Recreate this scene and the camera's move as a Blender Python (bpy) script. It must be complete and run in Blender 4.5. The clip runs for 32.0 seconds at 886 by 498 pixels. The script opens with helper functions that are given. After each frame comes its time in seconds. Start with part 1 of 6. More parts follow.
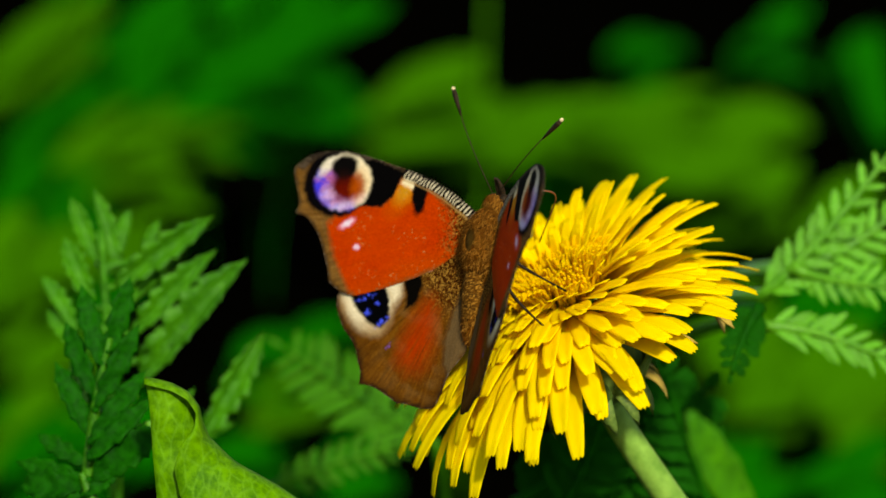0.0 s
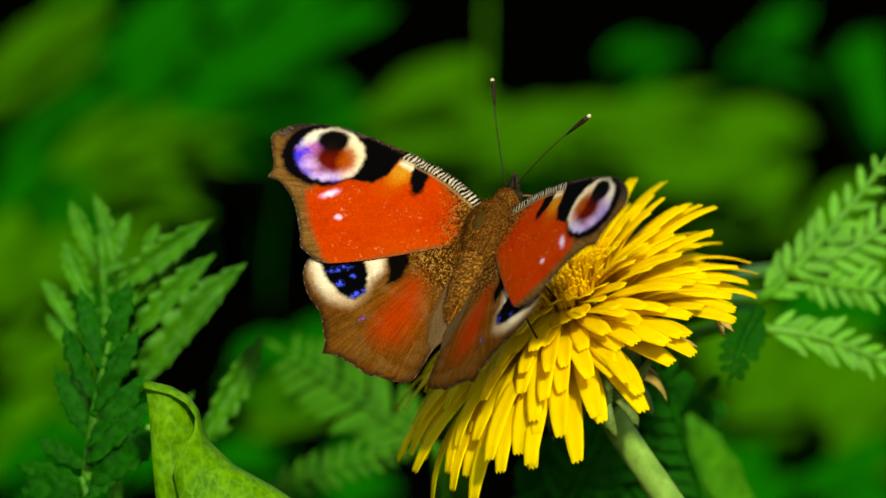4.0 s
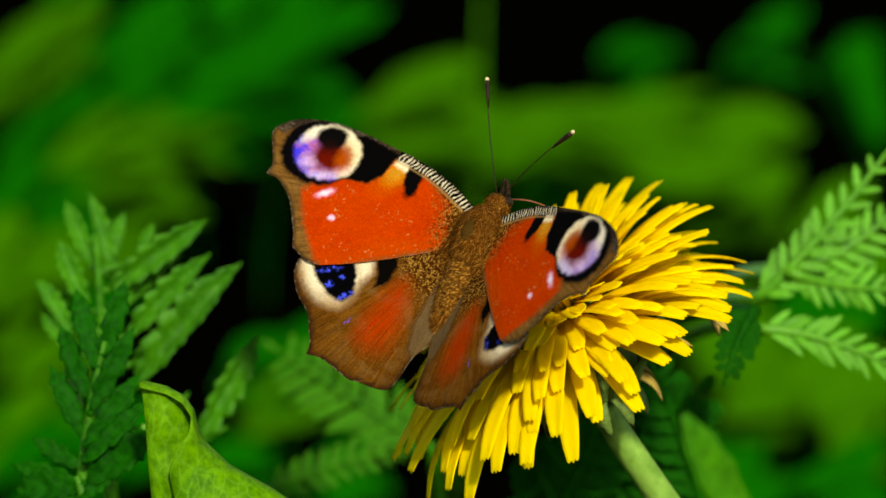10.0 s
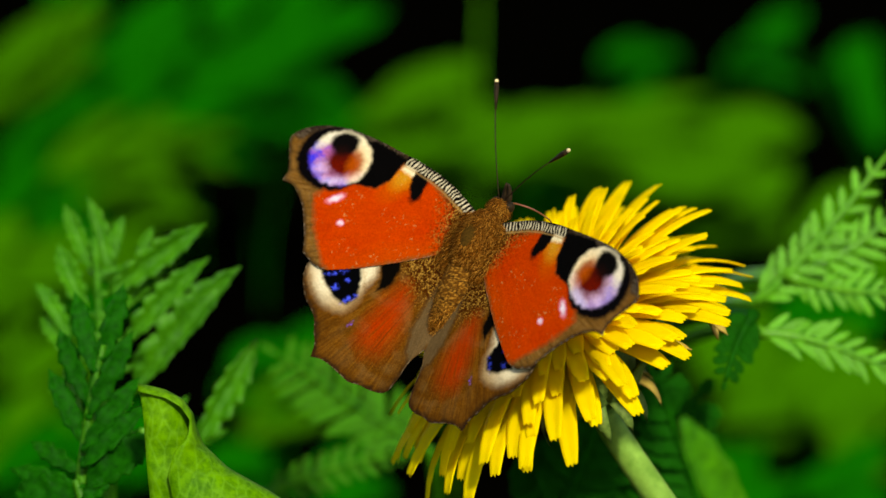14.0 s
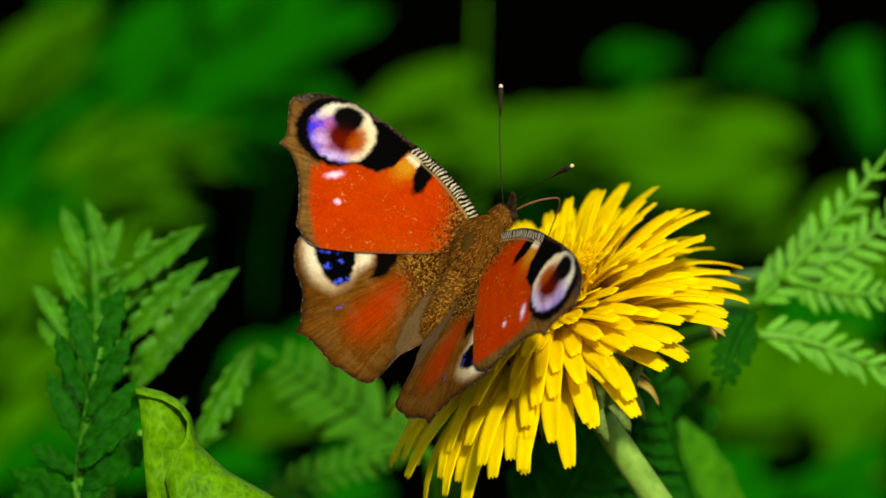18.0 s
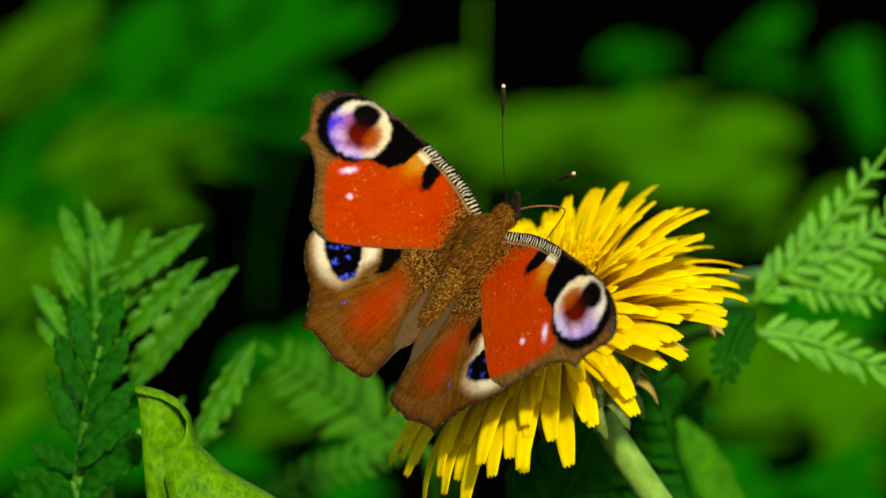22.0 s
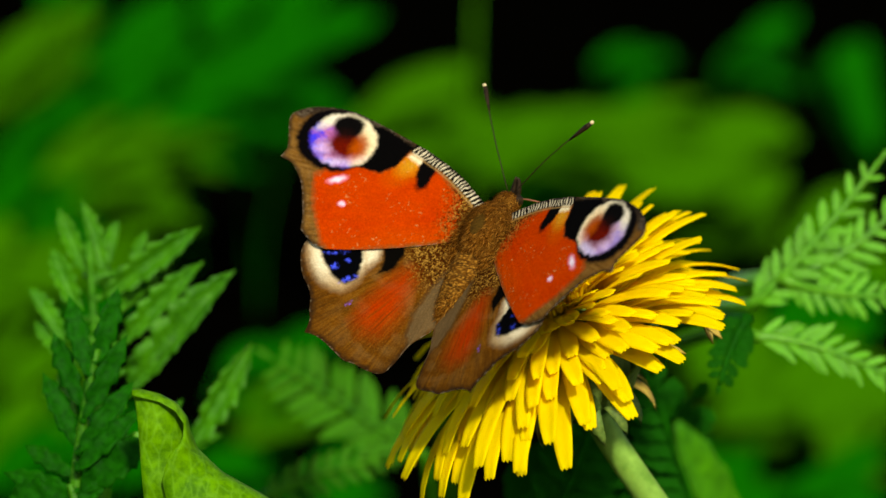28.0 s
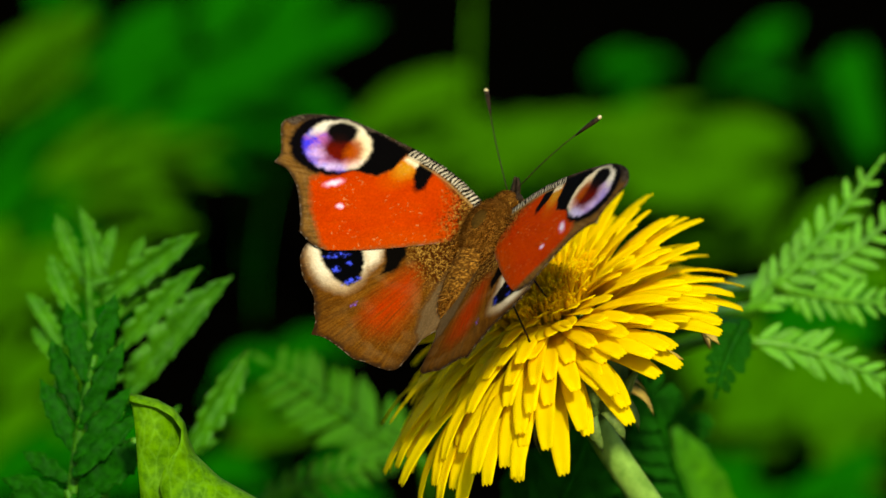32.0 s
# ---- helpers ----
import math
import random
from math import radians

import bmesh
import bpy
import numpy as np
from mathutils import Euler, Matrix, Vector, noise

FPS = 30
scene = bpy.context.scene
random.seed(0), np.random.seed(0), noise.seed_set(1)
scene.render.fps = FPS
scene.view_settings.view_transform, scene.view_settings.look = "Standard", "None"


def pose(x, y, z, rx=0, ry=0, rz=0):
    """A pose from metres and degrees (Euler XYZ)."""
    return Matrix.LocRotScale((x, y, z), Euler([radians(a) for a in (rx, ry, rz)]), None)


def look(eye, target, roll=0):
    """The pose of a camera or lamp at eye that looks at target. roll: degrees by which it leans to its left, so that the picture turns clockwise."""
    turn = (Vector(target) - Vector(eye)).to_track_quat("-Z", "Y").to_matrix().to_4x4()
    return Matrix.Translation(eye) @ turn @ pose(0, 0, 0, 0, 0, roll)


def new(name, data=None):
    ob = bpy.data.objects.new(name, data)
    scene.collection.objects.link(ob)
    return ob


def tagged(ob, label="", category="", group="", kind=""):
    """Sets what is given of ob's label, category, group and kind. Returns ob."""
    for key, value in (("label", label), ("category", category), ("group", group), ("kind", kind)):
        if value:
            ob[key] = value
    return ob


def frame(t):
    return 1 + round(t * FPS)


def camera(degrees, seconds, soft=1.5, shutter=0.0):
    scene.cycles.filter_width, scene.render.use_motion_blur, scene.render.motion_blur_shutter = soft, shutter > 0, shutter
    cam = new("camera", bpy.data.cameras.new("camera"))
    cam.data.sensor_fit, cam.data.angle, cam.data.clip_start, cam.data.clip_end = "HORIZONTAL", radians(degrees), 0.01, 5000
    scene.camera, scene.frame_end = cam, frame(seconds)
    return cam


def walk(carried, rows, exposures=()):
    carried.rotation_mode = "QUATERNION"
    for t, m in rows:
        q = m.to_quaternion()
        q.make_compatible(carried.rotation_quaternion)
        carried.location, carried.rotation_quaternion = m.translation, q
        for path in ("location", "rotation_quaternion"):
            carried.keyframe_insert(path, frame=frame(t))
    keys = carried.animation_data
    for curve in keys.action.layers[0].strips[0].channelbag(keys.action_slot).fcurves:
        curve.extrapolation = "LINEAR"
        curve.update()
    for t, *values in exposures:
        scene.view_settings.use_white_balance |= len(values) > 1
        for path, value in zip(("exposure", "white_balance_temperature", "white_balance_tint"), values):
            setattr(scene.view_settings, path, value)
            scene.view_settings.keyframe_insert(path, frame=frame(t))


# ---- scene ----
# A peacock butterfly feeding on a dandelion in a meadow. Camera on a support, panning a little.
cam = camera(20.0, 32.0, 1.5)
cam.data.dof.use_dof = True
cam.data.dof.focus_distance = 0.326
cam.data.dof.aperture_fstop = 15.5
walk(cam, [
    (0, pose(0.00000, -0.32603, 0.30749, 79.8418, 0, 0.1737)),
    (0.5, pose(0.00000, -0.32603, 0.30749, 79.8759, 0, 0.0974)),
    (1, pose(0.00000, -0.32603, 0.30749, 79.8733, 0, 0.1293)),
    (1.5, pose(0.00000, -0.32603, 0.30749, 79.8516, 0, 0.1539)),
    (2, pose(0.00000, -0.32603, 0.30749, 79.8685, 0, 0.1218)),
    (3, pose(0.00000, -0.32603, 0.30749, 79.8886, 0, 0.1589)),
    (3.5, pose(0.00000, -0.32603, 0.30749, 79.9109, 0, 0.1589)),
    (5.5, pose(0.00000, -0.32603, 0.30749, 79.9302, 0, 0.1368)),
    (6, pose(0.00000, -0.32603, 0.30749, 79.9302, 0, 0.0975)),
    (7, pose(0.00000, -0.32603, 0.30749, 79.9157, 0, 0.0751)),
    (8, pose(0.00000, -0.32603, 0.30749, 79.8986, 0, 0.0552)),
    (9, pose(0.00000, -0.32603, 0.30749, 79.8986, 0, 0.0407)),
    (10, pose(0.00000, -0.32603, 0.30749, 79.9109, 0, 0.0552)),
    (11, pose(0.00000, -0.32603, 0.30749, 79.9378, 0, 0.0552)),
    (12, pose(0.00000, -0.32603, 0.30749, 79.9555, 0, 0.0627)),
    (13, pose(0.00000, -0.32603, 0.30749, 79.9774, 0, 0.0651)),
    (14, pose(0.00000, -0.32603, 0.30749, 79.9946, 0, 0.0284)),
    (14.5, pose(0.00000, -0.32603, 0.30749, 79.9946, 0, 0.0233)),
    (16.5, pose(0.00000, -0.32603, 0.30749, 80.0020, 0, 0.0184)),
    (17, pose(0.00000, -0.32603, 0.30749, 80.0246, 0, 0.0035)),
    (18, pose(0.00000, -0.32603, 0.30749, 80.0439, 0, -0.0234)),
    (19, pose(0.00000, -0.32603, 0.30749, 80.0639, 0, -0.0210)),
    (20, pose(0.00000, -0.32603, 0.30749, 80.0613, 0, 0.0159)),
    (21, pose(0.00000, -0.32603, 0.30749, 80.0294, 0, -0.0040)),
    (22, pose(0.00000, -0.32603, 0.30749, 80.0146, 0, -0.0434)),
    (23, pose(0.00000, -0.32603, 0.30749, 80.0343, 0, -0.1025)),
    (24, pose(0.00000, -0.32603, 0.30749, 80.0613, 0, -0.1344)),
    (25, pose(0.00000, -0.32603, 0.30749, 80.0887, 0, -0.1269)),
    (25.5, pose(0.00000, -0.32603, 0.30749, 80.0887, 0, -0.1025)),
    (27.5, pose(0.00000, -0.32603, 0.30749, 80.0839, 0, -0.1220)),
    (28, pose(0.00000, -0.32603, 0.30749, 80.0839, 0, -0.1025)),
    (29, pose(0.00000, -0.32603, 0.30749, 80.1182, 0, -0.1492)),
    (30, pose(0.00000, -0.32603, 0.30749, 80.1528, 0, -0.1346)),
    (31, pose(0.00000, -0.32603, 0.30749, 80.1721, 0, -0.1344)),
    (32, pose(0.00000, -0.32603, 0.30749, 80.2143, 0, -0.1613)),
], exposures=[(0, 0.24, 7300, 0), (32, 0.24, 7300, 0)])

# ---- light ----
SUN_DIR = Vector((0.1800, -0.7500, 0.6200)).normalized()
world = bpy.data.worlds.new("sky")
scene.world = world
world.use_nodes = True
wn, wl = world.node_tree.nodes, world.node_tree.links
sky = wn.new("ShaderNodeTexSky")
sky.sky_type = 'NISHITA'
sky.sun_disc = False
sky.sun_elevation = math.asin(SUN_DIR.z)
sky.sun_rotation = math.atan2(SUN_DIR.x, SUN_DIR.y)
wl.new(sky.outputs[0], wn["Background"].inputs[0])
wn["Background"].inputs[1].default_value = 0.13
sun_data = bpy.data.lights.new("sun", 'SUN')
sun_data.energy = 4.5
sun_data.angle = radians(4)
sun_data.color = (1.0, 0.95, 0.86)
sun = new("sun", sun_data)
sun.matrix_world = look(SUN_DIR * 3, (0, 0, 0))
scene.view_settings.exposure = 0.0


# ---- materials ----
def nodes(name):
    m = bpy.data.materials.new(name)
    m.use_nodes = True
    n, l = m.node_tree.nodes, m.node_tree.links
    return m, n, l, n["Principled BSDF"], n["Material Output"]


def ramp(n, l, fac, stops):
    r = n.new("ShaderNodeValToRGB")
    e = r.color_ramp.elements
    e[0].position, e[0].color = stops[0][0], (*stops[0][1], 1)
    e[1].position, e[1].color = stops[-1][0], (*stops[-1][1], 1)
    for p, c in stops[1:-1]:
        q = e.new(p)
        q.color = (*c, 1)
    l.new(fac, r.inputs[0])
    return r.outputs[0]


def noise_tex(n, l, scale, detail=4.0, rough=0.6, vec=None):
    t = n.new("ShaderNodeTexNoise")
    t.inputs["Scale"].default_value, t.inputs["Detail"].default_value = scale, detail
    t.inputs["Roughness"].default_value = rough
    if vec is None:
        c = n.new("ShaderNodeTexCoord")
        vec = c.outputs["Object"]
    l.new(vec, t.inputs["Vector"])
    return t.outputs["Fac"]


def mixc(n, l, fac, a, b, mode='MIX'):
    m = n.new("ShaderNodeMix")
    m.data_type, m.blend_type = 'RGBA', mode
    for sock, v in ((m.inputs[0], fac), (m.inputs[6], a), (m.inputs[7], b)):
        if isinstance(v, (int, float)):
            sock.default_value = v
        elif isinstance(v, tuple):
            sock.default_value = (*v, 1)
        else:
            l.new(v, sock)
    return m.outputs[2]


def bump(n, l, height, b, strength, dist):
    k = n.new("ShaderNodeBump")
    k.inputs["Strength"].default_value, k.inputs["Distance"].default_value = strength, dist
    l.new(height, k.inputs["Height"])
    l.new(k.outputs[0], b.inputs["Normal"])


def thin(n, l, out, b, colour, amount):
    """Lets part of the light through a thin blade."""
    t, m = n.new("ShaderNodeBsdfTranslucent"), n.new("ShaderNodeMixShader")
    l.new(colour, t.inputs[0])
    m.inputs[0].default_value = amount
    l.new(b.outputs[0], m.inputs[1])
    l.new(t.outputs[0], m.inputs[2])
    l.new(m.outputs[0], out.inputs[0])


def leaf_material(name, dark, light, rough=0.5, passing=0.3, scale=160, vary=0.5, gloss=0.12, veins=0):
    m, n, l, b, out = nodes(name)
    info = n.new("ShaderNodeObjectInfo")
    geo = n.new("ShaderNodeNewGeometry")
    f = noise_tex(n, l, scale)
    c = ramp(n, l, f, [(0.3, dark), (0.7, light)])
    f2 = noise_tex(n, l, scale * 7, 3)
    c = mixc(n, l, 0.35, c, ramp(n, l, f2, [(0.35, tuple(v * 0.6 for v in dark)), (0.65, tuple(min(1, v * 1.4) for v in light))]))
    if veins:
        vo = n.new("ShaderNodeTexVoronoi")
        vo.feature = 'DISTANCE_TO_EDGE'
        vo.inputs["Scale"].default_value = veins
        tc, mp = n.new("ShaderNodeTexCoord"), n.new("ShaderNodeMapping")
        mp.inputs["Scale"].default_value = (1.5, 1.0, 0.7)
        mp.inputs["Rotation"].default_value = (0.3, 0.5, 0.6)
        l.new(tc.outputs["Object"], mp.inputs["Vector"])
        l.new(mp.outputs[0], vo.inputs["Vector"])
        c = mixc(n, l, ramp(n, l, vo.outputs["Distance"], [(0.0, (0.16, 0.16, 0.16)), (0.12, (0, 0, 0))]), c, tuple(min(1, v * 1.6 + 0.04) for v in light))
    h = n.new("ShaderNodeHueSaturation")
    mr = n.new("ShaderNodeMapRange")
    mr.inputs[3].default_value, mr.inputs[4].default_value = 1 - vary * 0.5, 1 + vary * 0.5
    ad = n.new("ShaderNodeMath")
    ad.operation = 'ADD'
    l.new(info.outputs["Random"], ad.inputs[0])
    l.new(geo.outputs["Random Per Island"], ad.inputs[1])
    hf = n.new("ShaderNodeMath")
    hf.operation = 'MULTIPLY'
    hf.inputs[1].default_value = 0.5
    l.new(ad.outputs[0], hf.inputs[0])
    l.new(hf.outputs[0], mr.inputs[0])
    l.new(mr.outputs[0], h.inputs["Value"])
    l.new(c, h.inputs["Color"])
    l.new(h.outputs[0], b.inputs["Base Color"])
    b.inputs["Roughness"].default_value = rough
    b.inputs["Specular IOR Level"].default_value = gloss
    bump(n, l, f2, b, 0.25, 0.0006)
    thin(n, l, out, b, h.outputs[0], passing)
    return m


def attr_material(name, rough, grain, sheen=0.0, spec=0.2, scale=4200):
    m, n, l, b, out = nodes(name)
    a = n.new("ShaderNodeAttribute")
    a.attribute_name = "tint"
    f = noise_tex(n, l, scale, 2, 0.7)
    g = noise_tex(n, l, scale * 0.22, 4, 0.7)
    c = mixc(n, l, grain, a.outputs["Color"], ramp(n, l, f, [(0.36, (0.12, 0.12, 0.12)), (0.52, (0.8, 0.8, 0.8)), (0.66, (1.7, 1.7, 1.7))]), 'MULTIPLY')
    c = mixc(n, l, grain * 0.7, c, ramp(n, l, g, [(0.35, (0.45, 0.45, 0.45)), (0.65, (1.25, 1.25, 1.25))]), 'MULTIPLY')
    l.new(c, b.inputs["Base Color"])
    b.inputs["Roughness"].default_value = rough
    b.inputs["Specular IOR Level"].default_value = spec
    b.inputs["Sheen Weight"].default_value = sheen
    bump(n, l, f, b, 0.5, 0.0001)
    return m


def plain_material(name, a, c, rough, scale, spec=0.3, strength=0.4, dist=0.0002):
    m, n, l, b, out = nodes(name)
    f = noise_tex(n, l, scale, 5)
    l.new(ramp(n, l, f, [(0.3, a), (0.7, c)]), b.inputs["Base Color"])
    b.inputs["Roughness"].default_value = rough
    b.inputs["Specular IOR Level"].default_value = spec
    bump(n, l, f, b, strength, dist)
    return m


def petal_material():
    m, n, l, b, out = nodes("dandelion_petal")
    a = n.new("ShaderNodeAttribute")
    a.attribute_name = "tint"
    info = n.new("ShaderNodeObjectInfo")
    f = noise_tex(n, l, 700, 3)
    c = mixc(n, l, f, (0.95, 0.745, 0.0005), (0.98, 0.83, 0.0005))
    c = mixc(n, l, a.outputs["Fac"], c, (0.95, 0.50, 0.0005))
    h = n.new("ShaderNodeHueSaturation")
    mr = n.new("ShaderNodeMapRange")
    mr.inputs[3].default_value, mr.inputs[4].default_value = 0.93, 1.04
    l.new(info.outputs["Random"], mr.inputs[0])
    l.new(mr.outputs[0], h.inputs["Value"])
    l.new(c, h.inputs["Color"])
    l.new(h.outputs[0], b.inputs["Base Color"])
    b.inputs["Roughness"].default_value = 0.6
    b.inputs["Specular IOR Level"].default_value = 0.15
    bump(n, l, f, b, 0.25, 0.0002)
    thin(n, l, out, b, h.outputs[0], 0.58)
    return m


MAT_PETAL = petal_material()
MAT_WING = attr_material("butterfly_wing_scales", 0.9, 0.2, 0.0, 0.02)
MAT_FUR = attr_material("butterfly_fur", 0.9, 0.4, 0.0, 0.05)
MAT_CHITIN = plain_material("dark_chitin", (0.006, 0.004, 0.002), (0.03, 0.017, 0.007), 0.6, 1500, 0.08)
MAT_PROBOSCIS = plain_material("brown_proboscis", (0.10, 0.03, 0.01), (0.2, 0.07, 0.02), 0.4, 1500)
MAT_CLUB = plain_material("pale_antenna_tip", (0.5, 0.38, 0.2), (0.7, 0.55, 0.3), 0.5, 2000)
MAT_STALK = leaf_material("pale_green_stalk", (0.13, 0.28, 0.03), (0.25, 0.40, 0.07), 0.5, 0.15, 60, 0.1)
MAT_BRACT = leaf_material("green_bract", (0.05, 0.12, 0.02), (0.16, 0.22, 0.04), 0.5, 0.15, 200, 0.4)
MAT_BRACT_DRY = plain_material("withered_bract", (0.20, 0.13, 0.02), (0.40, 0.28, 0.04), 0.6, 400)
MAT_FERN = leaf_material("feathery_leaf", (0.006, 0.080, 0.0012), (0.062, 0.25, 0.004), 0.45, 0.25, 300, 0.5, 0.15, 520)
MAT_FERN_MID = leaf_material("mid_feathery_leaf", (0.006, 0.080, 0.0012), (0.065, 0.25, 0.004), 0.5, 0.25, 200, 0.5, 0.1)
# darkened copy of the fern green: the leaves' shade is put into the colour
MAT_FERN_SHADE = leaf_material("feathery_leaf_painted_shade", (0.0015, 0.038, 0.0004), (0.007, 0.092, 0.0008), 0.6, 0.2, 130, 0.4, 0.04)
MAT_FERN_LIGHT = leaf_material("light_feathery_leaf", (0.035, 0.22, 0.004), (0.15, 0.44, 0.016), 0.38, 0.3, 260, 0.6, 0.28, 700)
MAT_CURL = leaf_material("glossy_curled_leaf", (0.022, 0.12, 0.001), (0.13, 0.31, 0.003), 0.6, 0.3, 110, 0.1, 0.06, 430)
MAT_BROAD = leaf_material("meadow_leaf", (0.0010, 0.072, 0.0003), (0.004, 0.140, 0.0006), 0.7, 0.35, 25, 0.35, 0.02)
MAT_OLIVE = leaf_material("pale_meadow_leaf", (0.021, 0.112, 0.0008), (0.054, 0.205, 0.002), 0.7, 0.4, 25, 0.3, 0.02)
# near-black base colour: deep shade between the plants is painted into the soil
MAT_SOIL = plain_material("soil_painted_shade", (0.0002, 0.0002, 0.0001), (0.0009, 0.0008, 0.0004), 1.0, 40, 0.0, 1.0, 0.02)


# ---- building helpers ----
def finish(name, bm, material, smooth=True):
    me = bpy.data.meshes.new(name)
    bm.to_mesh(me)
    bm.free()
    if smooth:
        me.polygons.foreach_set("use_smooth", [True] * len(me.polygons))
    me.materials.append(material)
    return me


def origin(ob):
    m = ob.matrix_basis.copy()
    while ob.parent:
        ob = ob.parent
        m = ob.matrix_basis @ m
    return m


def part(name, bm, material, parent, label="", smooth=True):
    """Links a bmesh, given in the parent's space, as one mesh object under a thing or a part."""
    me = bm if isinstance(bm, bpy.types.Mesh) else finish(name, bm, material, smooth)
    ob = new(name, me)
    ob.parent = parent
    return tagged(ob, label)


def thing(name, m, label, category, group="", kind=""):
    ob = new(name)
    ob.empty_display_size = 0.01
    ob.matrix_basis = m
    return tagged(ob, label, category, group, kind)


def tube(points, radii, seg=8, bm=None):
    bm = bm or bmesh.new()
    pts = [Vector(p) for p in points]
    rings = []
    for i, p in enumerate(pts):
        d = (pts[min(i + 1, len(pts) - 1)] - pts[max(i - 1, 0)]).normalized()
        a = d.orthogonal().normalized() if i == 0 else (rings_a - d * rings_a.dot(d)).normalized()
        rings_a = a
        b = d.cross(a)
        rings.append([bm.verts.new(p + (a * math.cos(2 * math.pi * k / seg) + b * math.sin(2 * math.pi * k / seg)) * radii[i]) for k in range(seg)])
    for r, s in zip(rings, rings[1:]):
        for k in range(seg):
            bm.faces.new((r[k], r[(k + 1) % seg], s[(k + 1) % seg], s[k]))
    bm.faces.new(rings[0][::-1])
    bm.faces.new(rings[-1])
    return bm


def bezier(p, n):
    """Points along a smooth curve that starts, leans and ends by the control points."""
    p = [Vector(q) for q in p]
    out = []
    for i in range(n + 1):
        t, q = i / n, p[:]
        while len(q) > 1:
            q = [a.lerp(b, t) for a, b in zip(q, q[1:])]
        out.append(q[0])
    return out


def ball(r, centre=(0, 0, 0), scale=(1, 1, 1), sub=3, bm=None):
    bm = bm or bmesh.new()
    bmesh.ops.create_icosphere(bm, subdivisions=sub, radius=r, matrix=Matrix.Translation(centre) @ Matrix.Diagonal((*scale, 1)))
    return bm


def grid_blade(lift, nx, ny, thick):
    """A closed blade: lift(s, v) gives its place, s from 0 to 1 along it and v from -1 to 1 across."""
    bm = bmesh.new()
    top, low = [], []
    under = thick if isinstance(thick, Vector) else Vector((0, 0, thick))
    for i in range(nx + 1):
        s = i / nx
        top.append([bm.verts.new(lift(s, v) ) for v in (2 * j / ny - 1 for j in range(ny + 1))])
        low.append([bm.verts.new(lift(s, v) - under) for v in (2 * j / ny - 1 for j in range(ny + 1))])
    for i in range(nx):
        for j in range(ny):
            bm.faces.new((top[i][j], top[i + 1][j], top[i + 1][j + 1], top[i][j + 1]))
            bm.faces.new((low[i][j], low[i][j + 1], low[i + 1][j + 1], low[i + 1][j]))
        bm.faces.new((top[i][0], low[i][0], low[i + 1][0], top[i + 1][0]))
        bm.faces.new((top[i][ny], top[i + 1][ny], low[i + 1][ny], low[i][ny]))
    for i in (0, nx):
        for j in range(ny):
            q = (top[i][j], top[i][j + 1], low[i][j + 1], low[i][j])
            bm.faces.new(q if i == 0 else q[::-1])
    return bm


def toothed(length, width, teeth, depth, fold, bend, seed, thick=0.00018, nx=None, ridge=0.0):
    """A pointed leaflet along x with toothed or lobed edges, folded at its midrib."""
    rng = random.Random(seed)
    ph = rng.random()

    def lift(s, v):
        w = width * (0.10 + 1.75 * s ** 0.62 * max(0.0, 1 - s) ** 0.85) * (1 - 0.9 * s ** 8)
        saw = (s * teeth + ph) % 1.0
        w *= 1 - depth * saw * (0.3 + 0.7 * (1 - s))
        x = length * s + abs(v) * w * 0.55
        z = fold * w * abs(v) - bend * length * s * s + 0.05 * width * math.sin(s * 17 + v * 2 + seed)
        z += ridge * width * abs(v) * math.cos(2 * math.pi * (s * teeth + ph - 0.4 * abs(v)))
        return Vector((x, v * w, z))
    return grid_blade(lift, nx or max(12, int(teeth * 8)), 4, thick)


def paint(me, colour_of):
    att = me.attributes.new("tint", 'FLOAT_COLOR', 'POINT')
    co = np.zeros(len(me.vertices) * 3)
    me.vertices.foreach_get("co", co)
    att.data.foreach_set("color", np.concatenate([colour_of(co.reshape(-1, 3)), np.ones((len(me.vertices), 1))], 1).ravel())


def aim(p, direction, up):
    """A pose at p whose x axis points along direction and whose z axis leans to up."""
    x = Vector(direction).normalized()
    z = (Vector(up) - x * Vector(up).dot(x)).normalized()
    y = z.cross(x)
    return Matrix.Translation(p) @ Matrix((x, y, z)).transposed().to_4x4()


# ---- ground ----
def build_ground():
    bm = bmesh.new()
    xs = [-60, -20, -6, -3] + [-1.6 + 0.08 * i for i in range(41)] + [3, 6, 20, 60]
    ys = [-60, -20, -6, -2] + [-0.8 + 0.08 * i for i in range(51)] + [5, 8, 20, 60, 200]
    vs = [[bm.verts.new((x, y, -0.01 + 0.02 * noise.noise(Vector((x * 3, y * 3, 0))) if abs(x) < 4 and abs(y) < 6 else 0)) for y in ys] for x in xs]
    for i in range(len(xs) - 1):
        for j in range(len(ys) - 1):
            bm.faces.new((vs[i][j], vs[i + 1][j], vs[i + 1][j + 1], vs[i][j + 1]))
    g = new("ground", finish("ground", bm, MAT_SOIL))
    tagged(g, "soil under dense meadow plants, deep shade put into its near-black colour", "ground", "", "structure")


build_ground()


# ---- dandelion ----
AXIS = Vector((-0.3800, -0.1229, 0.9153)).normalized()
HEAD = Vector((0.0175, 0.0087, 0.2357))
STEM_WAY = Vector((0.5600, 0.0071, -0.8237)).normalized()
STEM_FOOT = HEAD + STEM_WAY * ((HEAD.z + 0.005) / -STEM_WAY.z)


